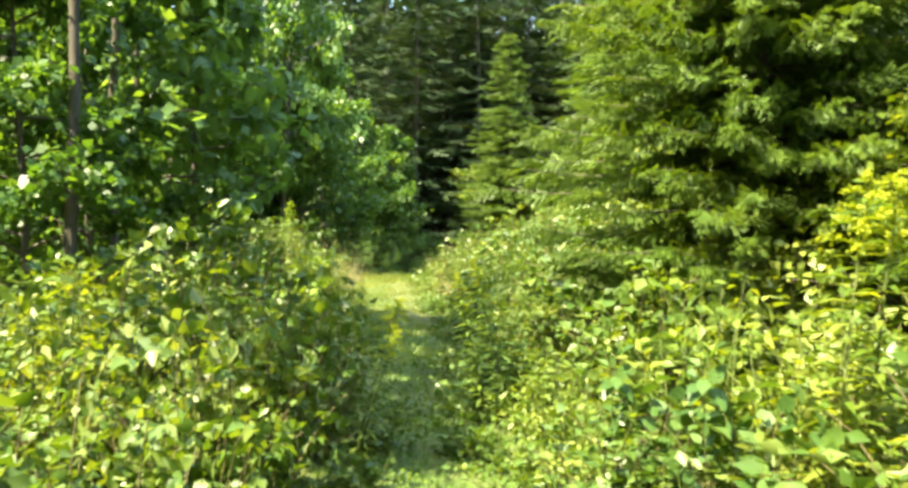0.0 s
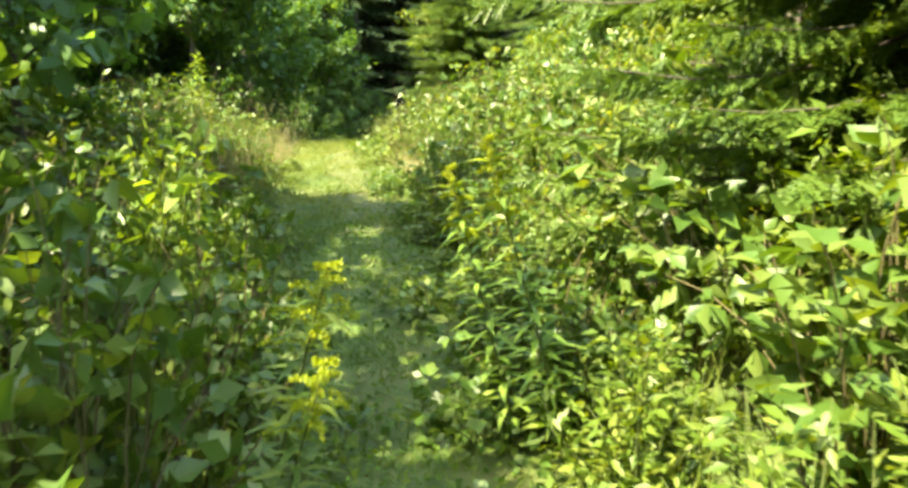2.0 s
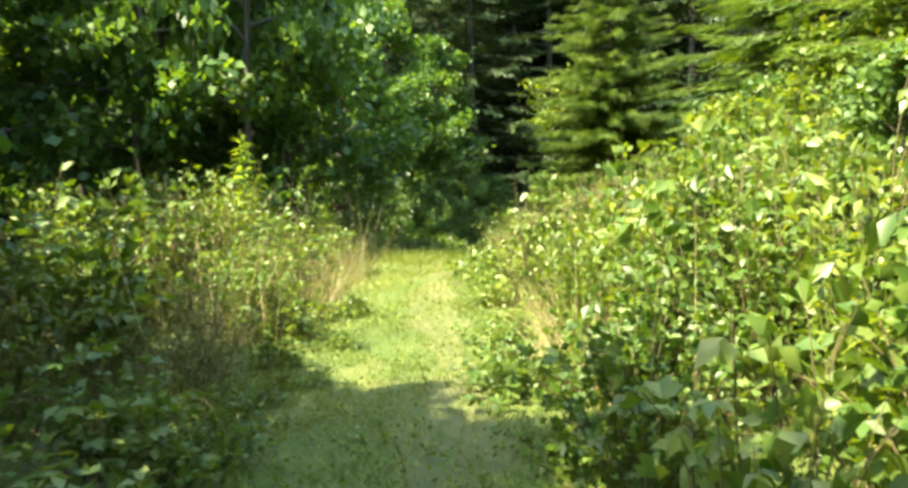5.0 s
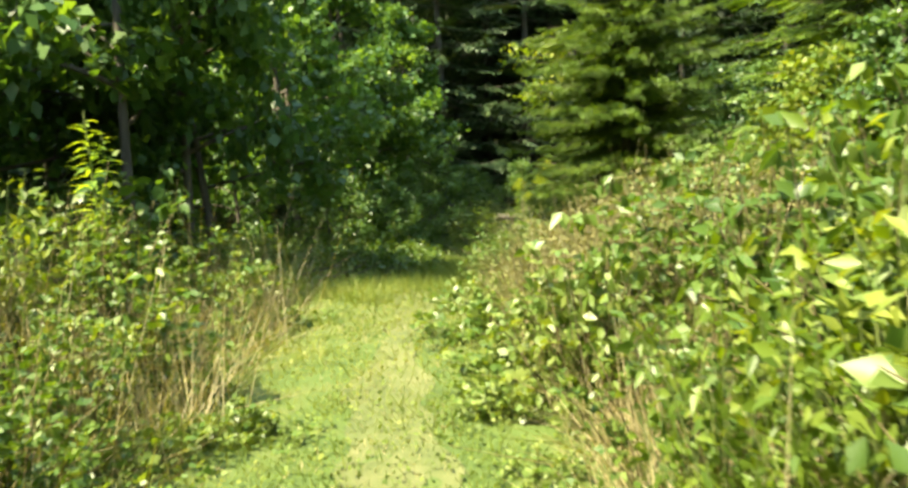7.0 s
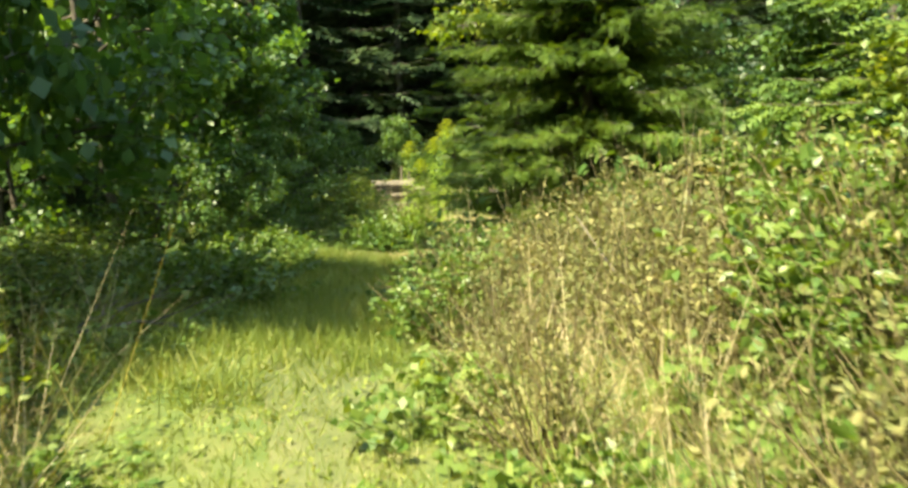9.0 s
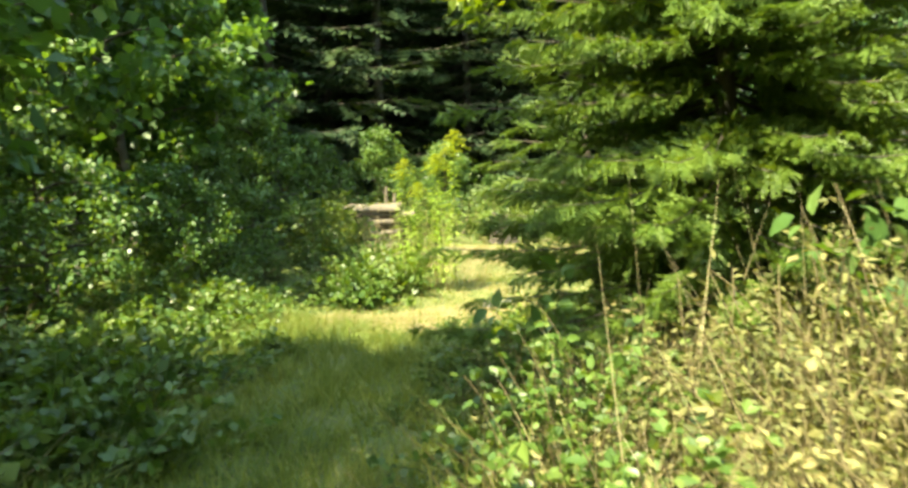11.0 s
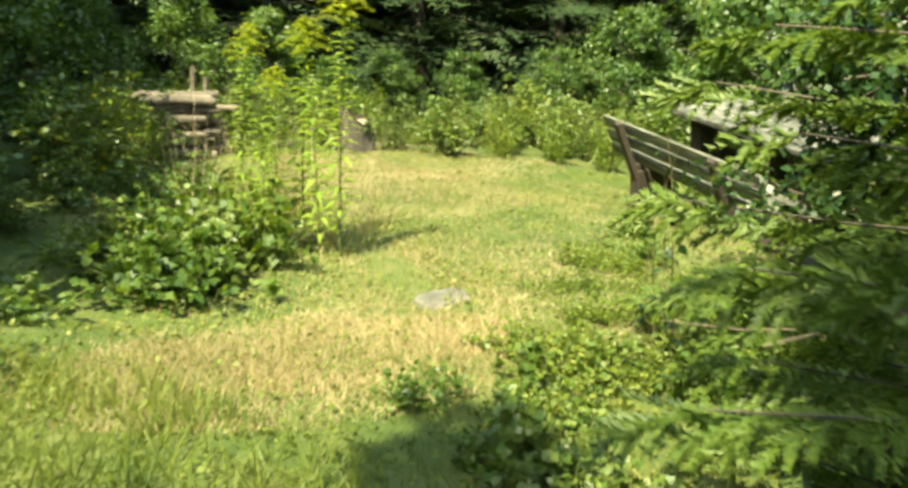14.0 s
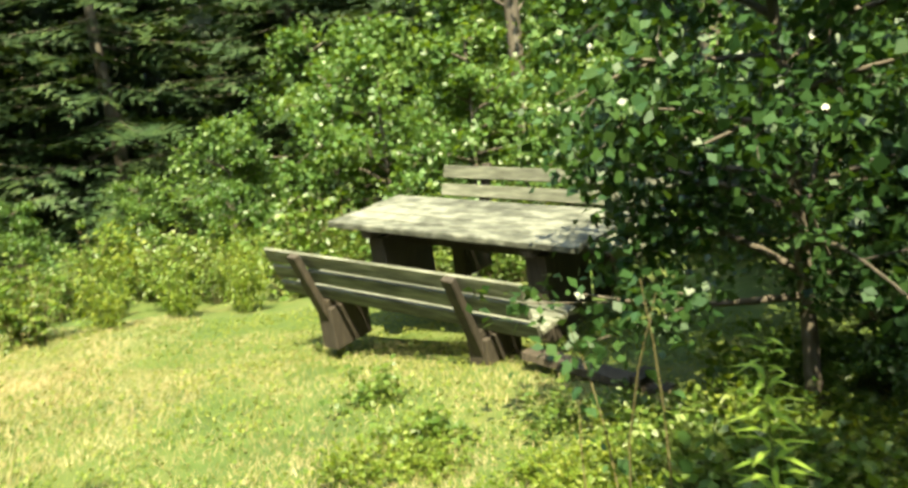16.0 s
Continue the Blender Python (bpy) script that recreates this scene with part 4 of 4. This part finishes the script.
def make_bench(label, length=2.75, planks=(0.42, 0.56, 0.70)):
    """Park bench along local x, facing +y: reclined plank back on two posts with block feet."""
    ob = thing("park_bench", label, "bench", "benches of the clearing")
    tilt = Matrix.Rotation(radians(20), 4, "X")
    for i, z in enumerate(planks):
        board("back_plank", ob, (length * RNG.uniform(0.98, 1.0), 0.03, 0.112), (RNG.normal() * 0.01, -0.02 - (z - 0.4) * math.tan(radians(20)), z), tilt)
    for y in (0.08, 0.21, 0.34):
        board("seat_plank", ob, (length, 0.115, 0.035), (0, y, 0.395))
    for s in (-0.68, 0.68):
        board("back_post", ob, (0.085, 0.05, 0.66 + planks[2] - 0.7), (s, -0.125, planks[2] * 0.5 + 0.11), tilt, M_WOODDARK, "dark brown wooden post")
        board("foot_block", ob, (0.15, 0.36, 0.32), (s, 0.12, 0.155), None, M_WOODDARK, "dark block of wood as foot")
        board("bearer", ob, (0.09, 0.46, 0.06), (s, 0.17, 0.345), None, M_WOODDARK)
    return ob


def make_table(label, length=2.4):
    ob = thing("picnic_table", label, "table")
    for i in range(5):
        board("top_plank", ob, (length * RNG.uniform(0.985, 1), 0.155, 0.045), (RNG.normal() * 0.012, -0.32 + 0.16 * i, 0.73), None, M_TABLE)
    for s in (-0.75, 0.7):
        board("table_leg", ob, (0.16, 0.55, 0.62), (s, 0, 0.31), None, M_WOODDARK)
        board("cross_bearer", ob, (0.10, 0.74, 0.07), (s, 0, 0.672), None, M_WOODDARK)
    board("rail", ob, (1.35, 0.06, 0.12), (0, 0, 0.56), None, M_WOODDARK)
    return ob


# the furniture stands a little askew on the falling ground
ASKEW = Matrix(((0.99499, -0.00976, -0.09955), (0.00489, 0.99878, -0.04911), (0.0999, 0.04837, 0.99382))).to_4x4()


def furnish(ob, along, across, turn=0.0):
    ob.matrix_basis = Matrix.Translation((3.746, 23.56, -0.372)) @ ASKEW @ Matrix.Rotation(radians(-96.3), 4, "Z") @ Matrix.Translation((along, across, 0)) @ Matrix.Rotation(radians(turn), 4, "Z")


near_bench = make_bench("weathered grey plank bench with its back to the path", 2.24)
furnish(near_bench, 0, 0)
table = make_table("weathered grey plank picnic table between two benches", 2.24)
furnish(table, 0, 0.89)
far_bench = make_bench("weathered grey plank bench facing the table, half under leaves", 2.24, (0.49, 0.64, 0.79))
furnish(far_bench, 0, 1.78, 180)

pile = thing("woodpile", "small stack of split pale logs in the weeds", "woodpile")
for r in range(7):
    for c in range(5 - r % 2):
        y0, z0 = -0.29 + 0.13 * c + 0.06 * (r % 2), 0.07 + 0.098 * r
        a = RNG.normal(size=4) * 0.035
        p = np.array([[-0.4, y0 + a[0], z0 + a[2] * 0.5], [0.0, y0, z0 + RNG.normal() * 0.008], [0.4, y0 + a[1], z0 + a[3] * 0.5]]) + [RNG.normal() * 0.09, 0, 0]
        rad = RNG.uniform(0.036, 0.058)
        v, f = tube(p, [rad, rad * 1.05, rad * 0.93], 9)
        v = v + RNG.normal(size=v.shape) * 0.006
        lg = part_mesh("log", raw_mesh("log", v, f, M_LOG), pile)
        for e in (p[0] - [0.001, 0, 0], p[2] + [0.001, 0, 0]):
            bm = bmesh.new()
            bmesh.ops.create_circle(bm, cap_ends=True, radius=rad * 0.97, segments=10, matrix=Matrix.Translation(e) @ Matrix.Rotation(radians(90), 4, "Y"))
            part("cut_end", bm, M_CUT, lg)
for x, h in ((0.1, 0.98), (0.24, 0.86)):
    part_mesh("stake", raw_mesh("stake", *tube([[x, 0.36, -0.1], [x + 0.01, 0.36, h * 0.5], [x + 0.04, 0.35, h]], [0.035, 0.034, 0.03], 7), M_LOG), pile, "upright pale stake")
pile.matrix_basis = Matrix.Translation((0.22, 28.2, float(ground_z(0.22, 28.2)) + 0.02)) @ Matrix.Rotation(radians(-15), 4, "Z")

stump = thing("tree_stump", "grey weathered tree stump at the back of the clearing", "stump")
v, f = tube([[0, 0, -0.05], [0, 0, 0.08], [0.01, 0, 0.3], [0.03, 0.02, 0.62]], [0.32, 0.25, 0.21, 0.18], 14)
v += RNG.normal(size=v.shape) * 0.02
v[-14:, 2] += 0.13 * np.sin(np.arange(14) * 0.45 + 0.6) + RNG.normal(size=14) * 0.05
part_mesh("bark", raw_mesh("bark", v, f, M_BARK, True), stump)
bm = bmesh.new()
bmesh.ops.create_circle(bm, cap_ends=True, radius=0.185, segments=14, matrix=Matrix.Translation((0.025, 0.015, 0.5)))
part("cut_face", bm, M_CUT, stump)
stump.matrix_basis = Matrix.Translation((2.48, 28.6, float(ground_z(2.48, 28.6)) - 0.04)) @ Euler((0.05, -0.14, 0.6)).to_matrix().to_4x4() @ Matrix.Diagonal((1.15, 0.8, 0.85, 1))


def boulder(label, sx, sy, sz, x, y, turn):
    bm = bmesh.new()
    bmesh.ops.create_icosphere(bm, subdivisions=3, radius=1)
    for w in bm.verts:
        c = w.co
        w.co = Vector((math.copysign(abs(c.x) ** 0.55, c.x) * sx, math.copysign(abs(c.y) ** 0.55, c.y) * sy, math.copysign(abs(c.z) ** 0.45, c.z) * sz)) * (1 + 0.10 * noise.noise(c * 2.3) + 0.04 * noise.noise(c * 7))
    me = bpy.data.meshes.new("stone")
    bm.to_mesh(me)
    bm.free()
    me.materials.append(M_STONE)
    ob = tagged(new("stone", me), label, "stone")
    ob.matrix_basis = Matrix.Translation((x, y, float(ground_z(x, y)) - 0.01)) @ Euler((0.16, 0.05, turn)).to_matrix().to_4x4()
    return ob


boulder("flat pale stone slab half sunk in the grass", 0.16, 0.10, 0.05, 0.86, 22.0, 0.2)


def dead_branch(label, points, radius, twigs):
    """A fallen or bare branch with a few side twigs."""
    ob = thing("dead_branch", label, "branch", "dead branches")
    p = np.array(points, float)
    base = p[0].copy()
    p = p - base
    part_mesh("bough", raw_mesh("bough", *tube(p, np.linspace(radius, radius * 0.35, len(p)), 6), M_LOG, True), ob)
    for i in range(twigs):
        u = RNG.uniform(0.25, 0.95) * (len(p) - 1)
        k = min(int(u), len(p) - 2)
        c = p[k] + (p[k + 1] - p[k]) * (u - k)
        e = c + (p[-1] - p[0]) * RNG.uniform(0.15, 0.3) + unit(1, 0.2)[0] * 0.16
        part_mesh("twig", raw_mesh("twig", *tube(np.stack([c, (c + e) / 2 + unit(1)[0] * 0.015, e]), [radius * 0.4, radius * 0.3, radius * 0.12], 4), M_LOG), ob)
    ob.matrix_basis = Matrix.Translation(base)


gz = lambda x, y, h: (x, y, float(ground_z(x, y)) + h)
dead_branch("bare grey fallen branch lying in the verge", [gz(-2.7, 16.3, 0.01), gz(-2.3, 16.6, 0.12), gz(-1.95, 16.75, 0.16), gz(-1.55, 16.95, 0.03)], 0.014, 6)
dead_branch("bare grey fallen branch lying in the verge", [gz(-2.6, 16.9, 0.01), gz(-2.2, 17.1, 0.15), gz(-1.9, 17.35, 0.2)], 0.012, 5)
dead_branch("thin broken stick leaning in dry weeds", [gz(0.62, 15.5, 0.0), gz(0.5, 15.7, 0.3), gz(0.36, 15.95, 0.62)], 0.011, 1)
dead_branch("bare dead twig below the spruce", [gz(1.55, 19.35, 0.72), gz(0.9, 19.4, 0.72), gz(0.35, 19.4, 0.68)], 0.008, 3)


def make_board(label, x, y, turn, length):
    ob = thing("fallen_board", label, "board")
    board("plank", ob, (length, 0.13, 0.05), (0, 0, 0), None, M_WOODDARK)
    board("batten", ob, (0.07, 0.16, 0.045), (length * 0.32, 0, 0.048), None, M_WOODDARK)
    ob.matrix_basis = Matrix.Translation((x, y, float(ground_z(x, y)) + 0.05)) @ Matrix.Rotation(radians(turn), 4, "Z") @ Matrix.Rotation(radians(6), 4, "Y")


make_board("dark rotten board lying in weeds by the bench", 3.55, 22.1, -98, 0.9)
